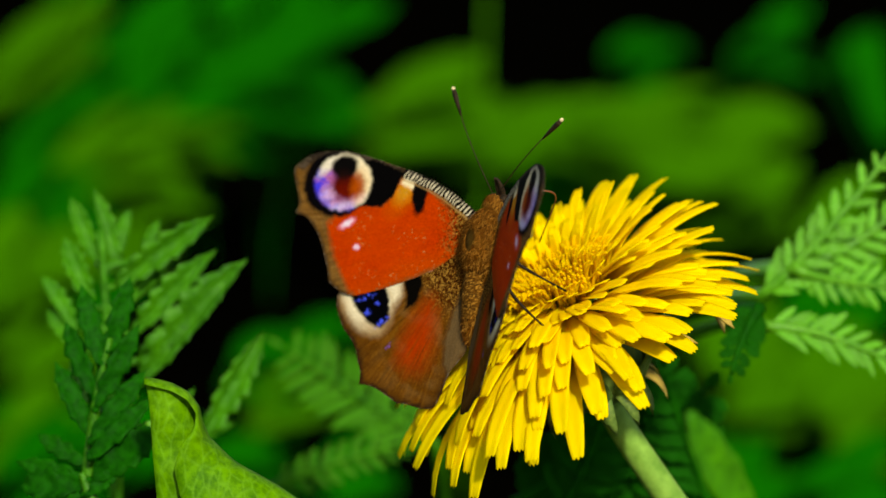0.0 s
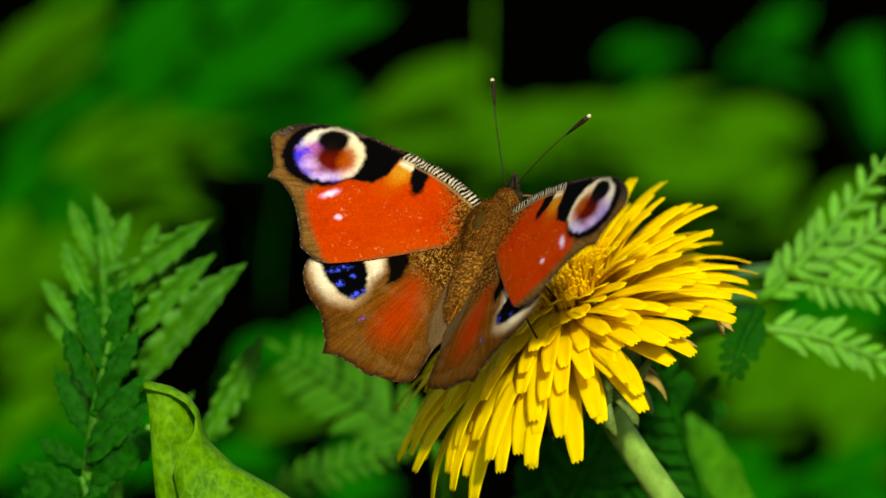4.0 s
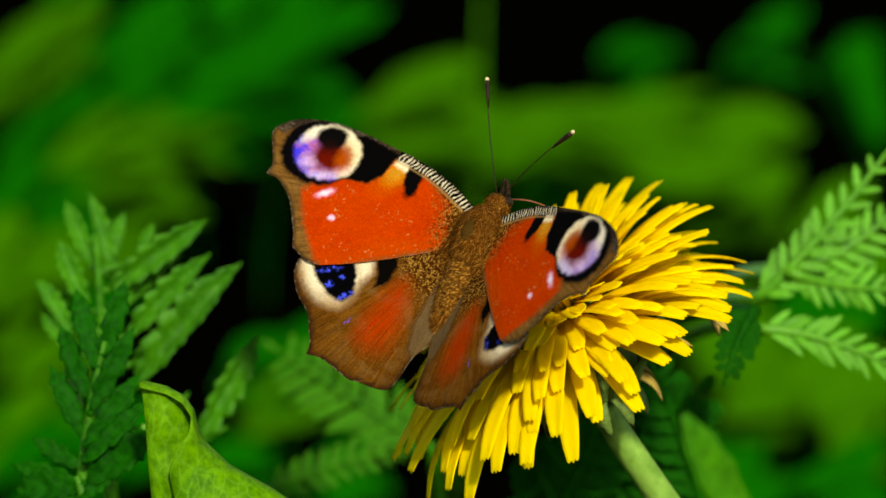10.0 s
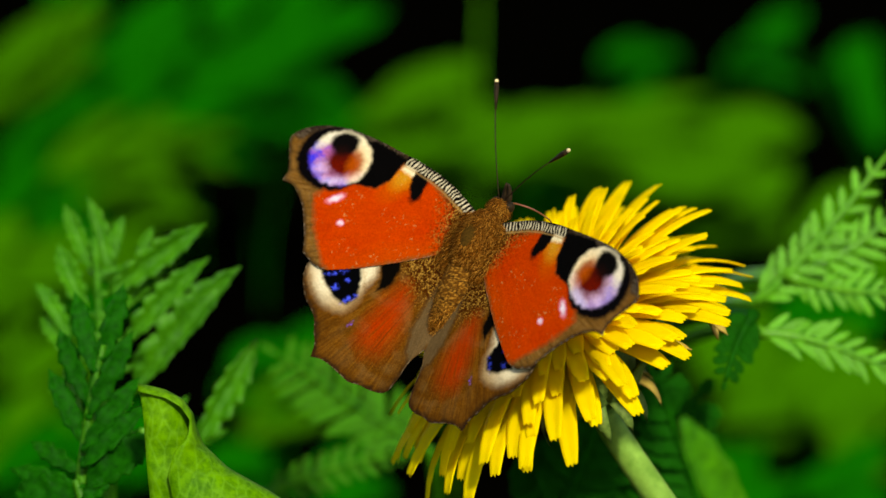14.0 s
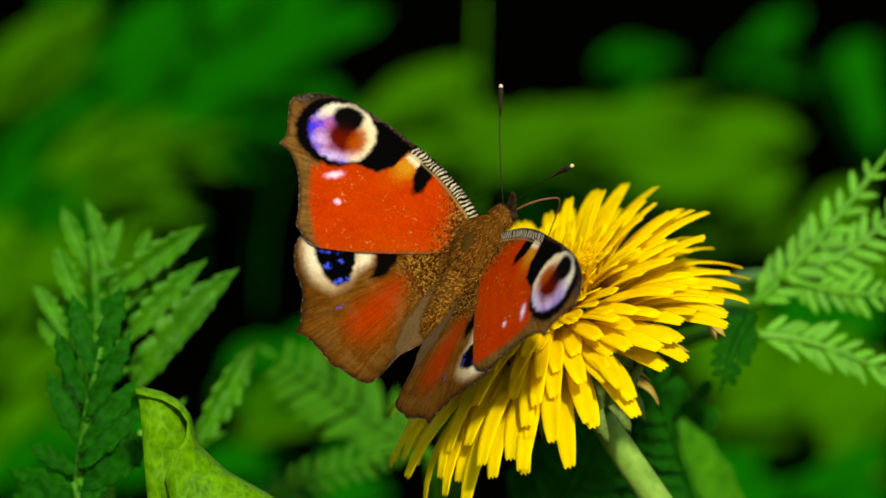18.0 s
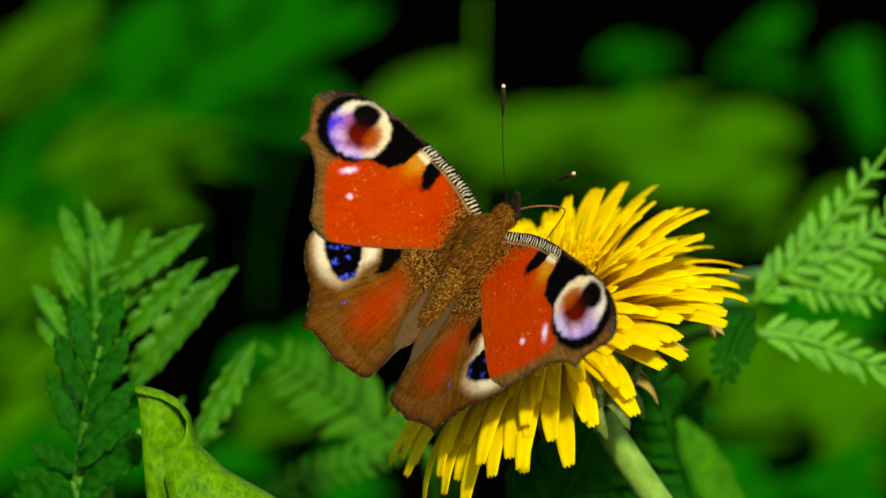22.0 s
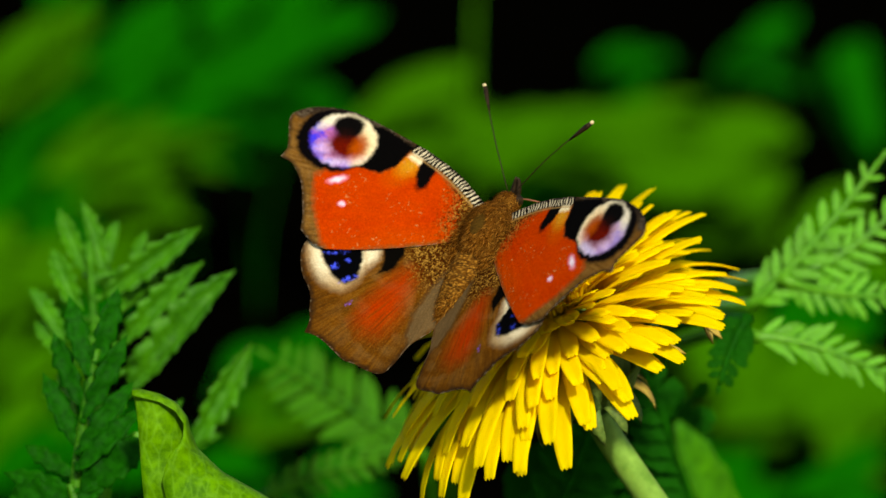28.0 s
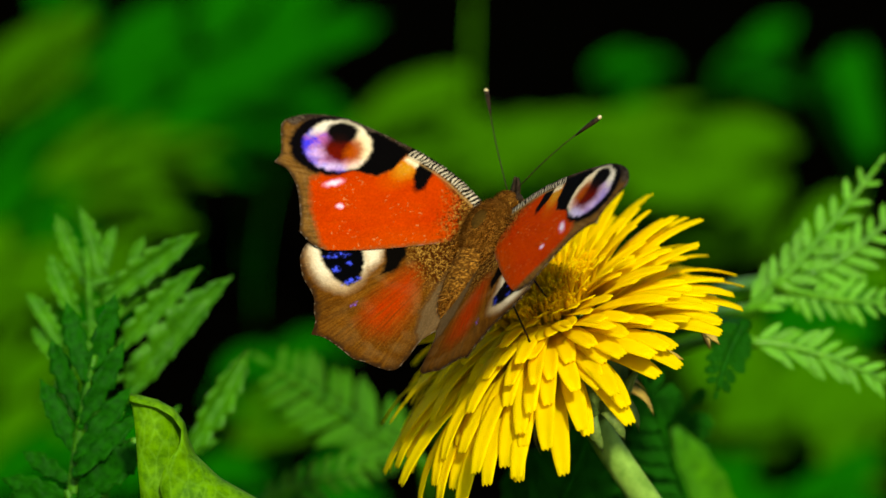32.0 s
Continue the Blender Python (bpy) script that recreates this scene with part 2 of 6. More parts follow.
def petal_mesh(k, length, width, e0, e1, teeth):
    rng = random.Random(100 + k)
    n, ny = 10, 6
    pts, a, x, z = [], 0, 0.0, 0.0
    side = rng.uniform(-0.06, 0.06)
    for i in range(n + 1):
        s = i / n
        pts.append((x, side * length * s * s, z))
        a = radians(e0 + (e1 - e0) * s ** 1.2)
        x += math.cos(a) * length / n
        z += math.sin(a) * length / n
    cup = rng.uniform(-0.16, 0.12)

    def lift(s, v):
        i = min(int(s * n), n - 1)
        f = s * n - i
        p = Vector(pts[i]).lerp(Vector(pts[i + 1]), f)
        w = width * (0.46 + 0.54 * min(1, s * 2.2) ** 0.8) * (1 - 0.42 * max(0, (s - 0.66) / 0.34) ** 2.2)
        ext = (0.014 * length * (0.5 + 0.5 * math.cos(v * math.pi * 3.0)) * teeth) if s > 0.99 else 0
        a2 = radians(e0 + (e1 - e0) * s ** 1.2)
        return p + Vector((math.cos(a2) * ext, v * w, cup * width * (v * v) + math.sin(a2) * ext - 0.12 * width * (abs(v) < 0.1)))
    bm = grid_blade(lift, n, ny, 0.00012)
    me = finish("petal", bm, MAT_PETAL)
    att = me.attributes.new("tint", 'FLOAT_COLOR', 'POINT')
    co = np.zeros(len(me.vertices) * 3)
    me.vertices.foreach_get("co", co)
    f = np.clip(1 - co[::3] / (0.35 * length), 0, 1) * 0.5
    att.data.foreach_set("color", np.repeat(f, 4))
    return me


def build_dandelion():
    base = Matrix.Translation(STEM_FOOT)
    flower = thing("dandelion", base, "yellow dandelion in full bloom on a pale green stalk", "flower")
    L = -STEM_FOOT
    under = HEAD - AXIS * 0.011
    bm = tube(bezier([L + STEM_FOOT, L + STEM_FOOT.lerp(HEAD, 0.35), L + under + STEM_WAY * 0.03, L + under - AXIS * 0.006, L + under], 30), [0.0026 - 0.0007 * i / 30 for i in range(31)], 16)
    part("stem", bm, MAT_STALK, flower, "pale green hollow stalk")
    frame_m = Matrix.Translation(L + HEAD) @ AXIS.to_track_quat('Z', 'Y').to_matrix().to_4x4()
    bm = tube([(0, 0, -0.0105), (0, 0, -0.009), (0, 0, -0.006), (0, 0, -0.002), (0, 0, 0.004), (0, 0, 0.007)], [0.0024, 0.005, 0.0070, 0.0076, 0.0064, 0.003], 18)
    bm.transform(frame_m)
    part("receptacle", bm, MAT_BRACT, flower, "green flower base")
    # green bracts below the head, the lower ones bent back
    rng = random.Random(5)
    for ring, (num, r, e0, e1, length) in enumerate(((16, 0.0066, 60, 10, 0.010), (14, 0.0058, -10, -120, 0.0055))):
        meshes = []
        for k in range(4):
            def lift(s, v, e0=e0, e1=e1 + rng.uniform(-15, 15), length=length):
                a = radians(e0 + (e1 - e0) * s * 0.5)
                w = 0.0013 * (1 - s) ** 0.6 + 0.0001
                return Vector((math.cos(a) * length * s, v * w, math.sin(a) * length * s + 0.0004 * v * v))
            meshes.append(finish("bract", grid_blade(lift, 7, 2, 0.0003), MAT_BRACT if ring == 0 or k < 2 else MAT_BRACT_DRY))
        for k in range(num):
            a = 2 * math.pi * (k + 0.3 * rng.random()) / num
            ob = part("bract", meshes[k % 4], None, flower)
            ob.matrix_basis = frame_m @ pose(0, 0, -0.0085 + 0.001 * ring, 0, 0, math.degrees(a)) @ Matrix.Translation((r, 0, 0))
    for a, b, w in ((Vector((0.0326, 0.0069, 0.2433)), Vector((0.0379, 0.0039, 0.2374)), 0.16), (Vector((0.0350, 0.0088, 0.2423)), Vector((0.0370, 0.0067, 0.2362)), 0.13), (Vector((0.0276, 0.0020, 0.2382)), Vector((0.0328, -0.0004, 0.2363)), 0.12)):
        ln = (b - a).length
        ob = part("withered_bract", toothed(ln, ln * w, 2, 0.1, 0.4, -0.05, 5, 0.0003, 14), MAT_BRACT_DRY, flower, "brownish yellow withered bract")
        ob.matrix_basis = aim(L + a, b - a, Vector((0.4000, -0.7010, 0.6313)))
    # florets: rings from the rim to the crown
    rings = (
        (42, 0.0072, 0.0010, 0.0216, 0.00138, 10, -46),
        (44, 0.0070, 0.0024, 0.0212, 0.00136, 16, -40),
        (46, 0.0064, 0.0038, 0.0200, 0.00130, 22, -32),
        (44, 0.0056, 0.0050, 0.0172, 0.00124, 27, -20),
        (40, 0.0046, 0.0060, 0.0140, 0.00118, 33, -6),
        (36, 0.0036, 0.0067, 0.0110, 0.00108, 40, 8),
        (28, 0.0024, 0.0072, 0.0086, 0.00096, 50, 22),
        (20, 0.0010, 0.0076, 0.0066, 0.00082, 62, 40))
    # the butterfly's weight presses the florets under it
    rest = frame_m.to_3x3().inverted() @ (Vector((0.0012, -0.0074, 0.2425)) - HEAD)
    rest = Vector((rest.x, rest.y, 0)).normalized()
    down = frame_m.to_3x3().inverted() @ Vector((-0.7200, -0.2166, -0.6523))
    low_left = frame_m.to_3x3().inverted() @ Vector((-0.5500, -0.2374, -0.7705))
    low_right = (frame_m.to_3x3().inverted() @ Vector((0.9000, -0.3400, -0.2600))).normalized()
    back_left = (frame_m.to_3x3().inverted() @ Vector((-0.7000, 0.7067, -0.0231))).normalized()
    back_right = (frame_m.to_3x3().inverted() @ Vector((0.5500, 0.8000, 0.1000))).normalized()
    low_near = frame_m.to_3x3().inverted() @ Vector((0.4500, -0.8156, -0.3639))
    low_near = Vector((low_near.x, low_near.y, 0)).normalized()
    # curled styles stand between the florets of the crown
    tufts = bmesh.new()
    for k in range(900):
        a, r = rng.uniform(0, 6.283), 0.0068 * math.sqrt(rng.random())
        p = Vector((r * math.cos(a), r * math.sin(a), 0.0068))
        tip = p * (1.0 + rng.uniform(0.1, 0.5)) + Vector((rng.uniform(-0.001, 0.001), rng.uniform(-0.001, 0.001), rng.uniform(0.0018, 0.0034) * (1 - 60 * r) * (1 if p.dot(rest) < 0.0005 else 0.6)))
        tube(bezier([p, p.lerp(tip, 0.7) + Vector((0, 0, 0.002)), tip], 5), [0.00026, 0.00026, 0.00024, 0.00022, 0.0002, 0.00014], 5, tufts)
    tufts.transform(frame_m)
    tufts = finish("style", tufts, MAT_PETAL)
    paint(tufts, lambda p: np.full((len(p), 3), 0.35))
    ob = part("style", tufts, MAT_PETAL, flower, "small curled yellow styles")
    ob["kind"] = "stuff"
    for r_i, (num, r, h, length, width, e0, e1) in enumerate(rings):
        lib = {}
        for k in range(num):
            a = 2 * math.pi * (k + rng.uniform(-0.25, 0.25)) / num + r_i * 0.4
            out = Vector((math.cos(a), math.sin(a), 0))
            drop = max(0.0, out.dot(down.normalized()))
            level = int(drop * 8.99)
            hang = level / 8
            pressed = min(3, max(0, int(out.dot(rest) * 3.2 + rng.uniform(0.2, 1.0))))
            far_side = int(max(0.0, out.dot(low_left)) * 2.99)
            short = int(max(0.0, out.dot(low_right)) * 2.99)
            near = int(max(0.0, (out.dot(low_near) - 0.35) / 0.65) * 5.99) / 2
            raised = int(max(0.0, out.dot(back_left), out.dot(back_right)) * 2.99) if pressed < 2 and r_i >= 2 else 0
            key = (level, k % 3, pressed, far_side, short, raised, near)
            if key not in lib:
                # florets that hang lie flat on one another
                ea = e0 * (1 - 0.24 * pressed) - 5 * pressed
                ea = ea + (8 + 2.5 * r_i - ea) * 0.75 * hang
                eb = e1 - 4 * pressed
                eb = eb + (-58 + 4 * r_i - eb) * 0.8 * hang
                ea, eb = ea + 6 * raised + 3 * near, eb + 12 * raised + 8 * near
                ln = length * (1, 0.9, 1.07)[k % 3] * (1 + 0.03 * far_side - 0.10 * short - 0.03 * near)
                ln *= 0.9 if pressed >= 2 and r_i >= 2 else 1.0
                lib[key] = petal_mesh(r_i * 40 + level * 3 + k % 3, ln, width, ea + rng.uniform(-3, 3), eb + rng.uniform(-7, 7), 1.0)
            ob = part("petal", lib[key], None, flower)
            ob.matrix_basis = frame_m @ pose(0, 0, h, 0, 0, math.degrees(a)) @ Matrix.Translation((r, 0, 0)) @ pose(0, 0, 0, rng.uniform(-8, 8), rng.uniform(-4, 4), rng.uniform(-6, 6))


build_dandelion()


# ---- leaves ----
def pinnate_leaf(name, path, up, pairs, reach, material, label, width=0.22, lean=55, teeth=5, depth=0.45, seed=1, grow=0.9, droop=0.1, foot=None):
    """A feathery leaf: a rib along path with leaflets in pairs, on a stalk that comes up from the ground."""
    rng = random.Random(seed)
    p = [Vector(q) for q in path]
    foot = Vector(foot) if foot else Vector((p[0].x + rng.uniform(-0.01, 0.01), p[0].y + 0.02, -0.005))
    ob = thing(name, Matrix.Translation(foot), label, "leaf", "feathery leaves")
    rib = bezier([q - foot for q in p], 16)
    stalk = bezier([Vector((0, 0, 0)), Vector((0, 0, p[0].z * 0.5)), rib[0] * 0.4 + Vector((0, 0, p[0].z * 0.5)), rib[0]], 14)
    part("stalk", tube(stalk + rib[1:], [0.0011] * 15 + [0.0009 - 0.0006 * i / 16 for i in range(16)], 7), material, ob)
    lib = [finish("leaflet", toothed(1.0, width, teeth, depth, 0.25, droop, seed * 10 + k, 0.008), material) for k in range(3)]
    up = Vector(up).normalized()
    for i in range(pairs + 1):
        s = (i + 0.6) / (pairs + 0.6)
        j = min(s * 16, 15.99)
        q = rib[int(j)].lerp(rib[int(j) + 1], j - int(j))
        d = (rib[min(int(j) + 1, 16)] - rib[int(j)]).normalized()
        side = up.cross(d).normalized()
        size = reach * (1 - (1 - grow) * s) * math.sin(math.pi * (0.22 + 0.70 * s)) ** 0.6
        for sg in (1, -1):
            if i == pairs:
                direction = d
                if sg == -1:
                    continue
            else:
                a = radians(lean + rng.uniform(-7, 7))
                direction = d * math.cos(a) + side * sg * math.sin(a) + up * rng.uniform(-0.15, 0.2)
            leaf = part("leaflet", lib[rng.randrange(3)], None, ob)
            leaf.matrix_basis = aim(q, direction, up + side * sg * rng.uniform(-0.4, 0.1)) @ Matrix.Diagonal((*(size * rng.uniform(0.9, 1.1),) * 3, 1))
    return ob


def broad_leaf(name, path, up, width, material, label, seed=1, group="meadow leaves"):
    """A broad meadow leaf along path on a stalk from the ground."""
    rng = random.Random(seed)
    p = [Vector(q) for q in path]
    foot = Vector((p[0].x + rng.uniform(-0.02, 0.02), p[0].y + rng.uniform(-0.02, 0.03), -0.005))
    ob = thing(name, Matrix.Translation(foot), label, "leaf", group)
    rib = bezier([q - foot for q in p], 14)
    part("stalk", tube(bezier([Vector((0, 0, 0)), Vector((0, 0, max(0.01, p[0].z * 0.5))), rib[0]], 8), [0.0016] * 9, 6), material, ob)
    up = Vector(up)

    def lift(s, v):
        j = min(s * 14, 13.99)
        q = rib[int(j)].lerp(rib[int(j) + 1], j - int(j))
        d = (rib[int(j) + 1] - rib[int(j)]).normalized()
        side = d.cross(up).normalized()
        w = width * math.sin(math.pi * (0.05 + 0.93 * s)) ** 0.7 * (1 + 0.06 * math.sin(s * 23 + seed))
        return q + side * v * w + up.normalized() * (0.22 * w * abs(v) + 0.04 * width * math.sin(s * 9 + 3 * v))
    part("blade", grid_blade(lift, 16, 6, up.normalized() * 0.0004), material, ob)
    return ob


VIEW_X, VIEW_Y, VIEW_Z = Vector((1.0000, 0.0000, 0.0000)), Vector((0.0000, 0.1736, 0.9848)), Vector((0.0000, -0.9848, 0.1736))
def meadow_plant(a, b, width, count, material, label, seed):
    """A plant whose long leaves arch along a line from a to b, one over the other."""
    rng = random.Random(seed)
    a, b = Vector(a), Vector(b)
    foot = Vector((a.x + rng.uniform(-0.03, 0.03), a.y + rng.uniform(0, 0.06), -0.01))
    ob = thing("meadow_plant", Matrix.Translation(foot), label, "plant", "meadow plants")
    c, way = a - foot, b - a
    reach = way.length
    across = way.cross(VIEW_Z).normalized()
    part("stalk", tube(bezier([Vector((0, 0, 0)), Vector((0, 0, c.z * 0.6)), c], 8), [0.0008] * 9, 6), material, ob)
    lib = []
    for k in range(3):
        lib.append(finish("leaf", toothed(1.0, 0.17 + 0.03 * k, 7, 0.06, 0.15, 0.12, seed + k, 0.004, 24), material))
    twigs = bmesh.new()
    for k in range(count):
        s = (k + rng.random()) / count
        ln = max(reach * 0.7, width * 1.9) * rng.uniform(0.85, 1.1)
        q = c + way * (s * max(0.0, 1 - ln / reach)) + across * (width * rng.uniform(-0.5, 0.5)) + VIEW_Z * rng.uniform(-0.03, 0.03)
        d = way.normalized() + across * rng.uniform(-0.4, 0.4) + VIEW_Z * rng.uniform(-0.12, 0.12)
        leaf = part("leaf", lib[k % 3], None, ob)
        wide = min(2.2, max(0.5, 0.85 * width / (ln * 0.32)))
        leaf.matrix_basis = aim(q, d, VIEW_Z * 0.6 + Vector((0, 0, 0.7)) + across * rng.uniform(-0.2, 0.2)) @ Matrix.Diagonal((ln, ln * wide, ln, 1))
        tube([c, c.lerp(q, 0.6), q], [0.0010, 0.0008, 0.0006], 4, twigs)
    tagged(part("branchwork", twigs, material, ob), kind="stuff")
    return ob


GREEN, PALE = "plant with long overlapping deep green leaves", "plant with long pale yellow-green leaves"
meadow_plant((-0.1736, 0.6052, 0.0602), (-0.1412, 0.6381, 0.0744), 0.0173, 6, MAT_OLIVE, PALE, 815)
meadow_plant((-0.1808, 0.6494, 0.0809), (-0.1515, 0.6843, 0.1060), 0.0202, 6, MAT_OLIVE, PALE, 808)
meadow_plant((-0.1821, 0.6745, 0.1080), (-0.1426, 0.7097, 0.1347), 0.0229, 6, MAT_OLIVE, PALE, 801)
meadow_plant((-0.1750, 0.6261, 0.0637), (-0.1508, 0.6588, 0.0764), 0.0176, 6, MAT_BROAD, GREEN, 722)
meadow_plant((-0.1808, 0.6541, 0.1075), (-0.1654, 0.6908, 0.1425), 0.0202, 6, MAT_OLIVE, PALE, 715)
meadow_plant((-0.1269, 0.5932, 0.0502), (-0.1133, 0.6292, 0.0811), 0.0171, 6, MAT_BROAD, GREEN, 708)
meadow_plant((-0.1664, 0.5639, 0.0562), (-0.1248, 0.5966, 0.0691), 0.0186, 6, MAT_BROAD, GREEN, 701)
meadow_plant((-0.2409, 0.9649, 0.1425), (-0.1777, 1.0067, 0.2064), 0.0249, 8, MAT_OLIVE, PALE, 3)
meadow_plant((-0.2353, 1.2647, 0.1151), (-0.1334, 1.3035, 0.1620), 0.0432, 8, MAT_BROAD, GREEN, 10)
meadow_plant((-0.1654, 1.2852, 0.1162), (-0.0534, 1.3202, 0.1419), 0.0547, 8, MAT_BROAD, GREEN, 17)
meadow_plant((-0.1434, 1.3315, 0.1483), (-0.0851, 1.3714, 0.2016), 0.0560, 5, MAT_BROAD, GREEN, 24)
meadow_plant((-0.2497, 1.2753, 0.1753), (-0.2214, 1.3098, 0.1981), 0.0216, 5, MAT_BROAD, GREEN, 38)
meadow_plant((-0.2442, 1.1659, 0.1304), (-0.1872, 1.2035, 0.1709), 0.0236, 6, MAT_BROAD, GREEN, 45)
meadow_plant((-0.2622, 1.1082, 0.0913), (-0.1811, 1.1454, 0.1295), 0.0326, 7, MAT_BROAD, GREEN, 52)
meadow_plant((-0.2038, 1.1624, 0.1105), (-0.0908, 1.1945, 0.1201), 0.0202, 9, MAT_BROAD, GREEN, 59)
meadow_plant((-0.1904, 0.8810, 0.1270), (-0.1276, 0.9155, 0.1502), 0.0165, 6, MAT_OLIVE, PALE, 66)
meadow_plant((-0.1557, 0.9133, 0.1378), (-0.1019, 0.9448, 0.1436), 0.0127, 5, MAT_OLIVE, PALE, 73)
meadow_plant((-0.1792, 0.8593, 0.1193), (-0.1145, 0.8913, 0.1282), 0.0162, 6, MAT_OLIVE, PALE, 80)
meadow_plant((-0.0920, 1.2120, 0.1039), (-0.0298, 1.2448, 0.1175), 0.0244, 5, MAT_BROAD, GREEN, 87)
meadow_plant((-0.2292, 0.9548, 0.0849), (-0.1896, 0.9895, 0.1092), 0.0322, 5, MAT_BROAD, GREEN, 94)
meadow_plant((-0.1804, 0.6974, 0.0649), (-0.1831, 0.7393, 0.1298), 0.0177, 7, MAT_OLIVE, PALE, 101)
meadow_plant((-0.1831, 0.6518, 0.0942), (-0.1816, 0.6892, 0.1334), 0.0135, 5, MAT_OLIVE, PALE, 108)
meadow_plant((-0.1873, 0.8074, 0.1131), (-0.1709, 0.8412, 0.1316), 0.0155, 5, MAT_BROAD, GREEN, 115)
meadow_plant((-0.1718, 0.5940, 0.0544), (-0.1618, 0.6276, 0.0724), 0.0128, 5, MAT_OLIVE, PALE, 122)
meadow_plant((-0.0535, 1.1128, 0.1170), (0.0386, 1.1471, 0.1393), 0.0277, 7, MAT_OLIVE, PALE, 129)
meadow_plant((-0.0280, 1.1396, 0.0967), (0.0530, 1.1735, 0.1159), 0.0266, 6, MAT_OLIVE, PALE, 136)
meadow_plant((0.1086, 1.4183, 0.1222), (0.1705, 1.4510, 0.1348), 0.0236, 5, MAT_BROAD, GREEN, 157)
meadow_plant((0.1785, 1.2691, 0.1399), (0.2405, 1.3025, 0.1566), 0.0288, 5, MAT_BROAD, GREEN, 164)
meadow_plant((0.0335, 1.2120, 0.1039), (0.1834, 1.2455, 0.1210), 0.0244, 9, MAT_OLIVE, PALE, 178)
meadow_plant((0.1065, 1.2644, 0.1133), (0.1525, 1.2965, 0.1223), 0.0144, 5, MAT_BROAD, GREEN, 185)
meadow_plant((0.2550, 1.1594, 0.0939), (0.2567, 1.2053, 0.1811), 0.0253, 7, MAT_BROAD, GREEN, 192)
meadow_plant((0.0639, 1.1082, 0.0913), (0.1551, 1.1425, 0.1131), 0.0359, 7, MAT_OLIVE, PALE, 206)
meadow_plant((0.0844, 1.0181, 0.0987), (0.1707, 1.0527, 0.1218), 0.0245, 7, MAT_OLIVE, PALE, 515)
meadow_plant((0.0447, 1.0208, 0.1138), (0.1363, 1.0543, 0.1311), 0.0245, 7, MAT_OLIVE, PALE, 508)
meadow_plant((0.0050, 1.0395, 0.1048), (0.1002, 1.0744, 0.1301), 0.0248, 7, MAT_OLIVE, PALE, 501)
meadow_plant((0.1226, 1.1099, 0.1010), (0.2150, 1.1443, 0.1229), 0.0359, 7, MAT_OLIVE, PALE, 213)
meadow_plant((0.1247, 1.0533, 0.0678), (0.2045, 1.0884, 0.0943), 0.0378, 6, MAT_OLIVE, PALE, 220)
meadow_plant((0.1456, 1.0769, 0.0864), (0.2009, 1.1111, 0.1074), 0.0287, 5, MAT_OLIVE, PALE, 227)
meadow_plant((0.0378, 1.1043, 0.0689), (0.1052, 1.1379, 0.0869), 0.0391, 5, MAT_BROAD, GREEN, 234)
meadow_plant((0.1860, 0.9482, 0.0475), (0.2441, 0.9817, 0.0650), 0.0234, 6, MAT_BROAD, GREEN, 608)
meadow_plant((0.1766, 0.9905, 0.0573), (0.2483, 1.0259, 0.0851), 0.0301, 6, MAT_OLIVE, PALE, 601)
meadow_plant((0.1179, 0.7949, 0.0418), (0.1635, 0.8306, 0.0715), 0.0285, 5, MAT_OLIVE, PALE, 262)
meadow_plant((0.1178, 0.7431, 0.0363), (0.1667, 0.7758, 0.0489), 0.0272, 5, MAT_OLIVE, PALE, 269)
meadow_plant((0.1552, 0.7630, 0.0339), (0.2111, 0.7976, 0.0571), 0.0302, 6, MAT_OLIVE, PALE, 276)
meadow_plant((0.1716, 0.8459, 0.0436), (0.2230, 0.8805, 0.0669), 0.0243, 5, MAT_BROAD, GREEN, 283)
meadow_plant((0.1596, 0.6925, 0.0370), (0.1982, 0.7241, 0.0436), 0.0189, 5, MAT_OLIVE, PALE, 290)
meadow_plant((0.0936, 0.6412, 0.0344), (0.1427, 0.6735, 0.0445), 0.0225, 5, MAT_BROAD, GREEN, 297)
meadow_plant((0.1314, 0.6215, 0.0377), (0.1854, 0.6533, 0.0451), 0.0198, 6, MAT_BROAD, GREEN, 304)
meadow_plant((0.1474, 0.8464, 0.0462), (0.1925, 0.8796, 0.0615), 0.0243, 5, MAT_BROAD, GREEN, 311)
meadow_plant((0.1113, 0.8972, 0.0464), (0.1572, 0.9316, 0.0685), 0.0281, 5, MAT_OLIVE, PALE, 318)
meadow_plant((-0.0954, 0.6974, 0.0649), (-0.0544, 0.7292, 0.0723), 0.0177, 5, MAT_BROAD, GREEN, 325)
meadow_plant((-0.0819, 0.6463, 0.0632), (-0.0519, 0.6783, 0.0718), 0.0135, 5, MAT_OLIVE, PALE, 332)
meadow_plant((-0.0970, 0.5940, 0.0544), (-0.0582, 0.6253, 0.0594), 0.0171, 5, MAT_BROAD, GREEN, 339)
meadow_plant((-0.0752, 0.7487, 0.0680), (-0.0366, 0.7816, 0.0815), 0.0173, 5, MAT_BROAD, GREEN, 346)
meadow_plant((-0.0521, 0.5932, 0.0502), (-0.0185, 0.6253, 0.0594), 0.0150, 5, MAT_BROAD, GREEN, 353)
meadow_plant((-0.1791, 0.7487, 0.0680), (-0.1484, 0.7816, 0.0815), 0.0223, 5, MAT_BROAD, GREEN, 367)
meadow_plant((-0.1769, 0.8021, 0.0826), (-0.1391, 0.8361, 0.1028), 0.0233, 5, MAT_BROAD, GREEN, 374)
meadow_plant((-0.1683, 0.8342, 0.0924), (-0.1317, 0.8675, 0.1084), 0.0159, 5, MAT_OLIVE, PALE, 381)
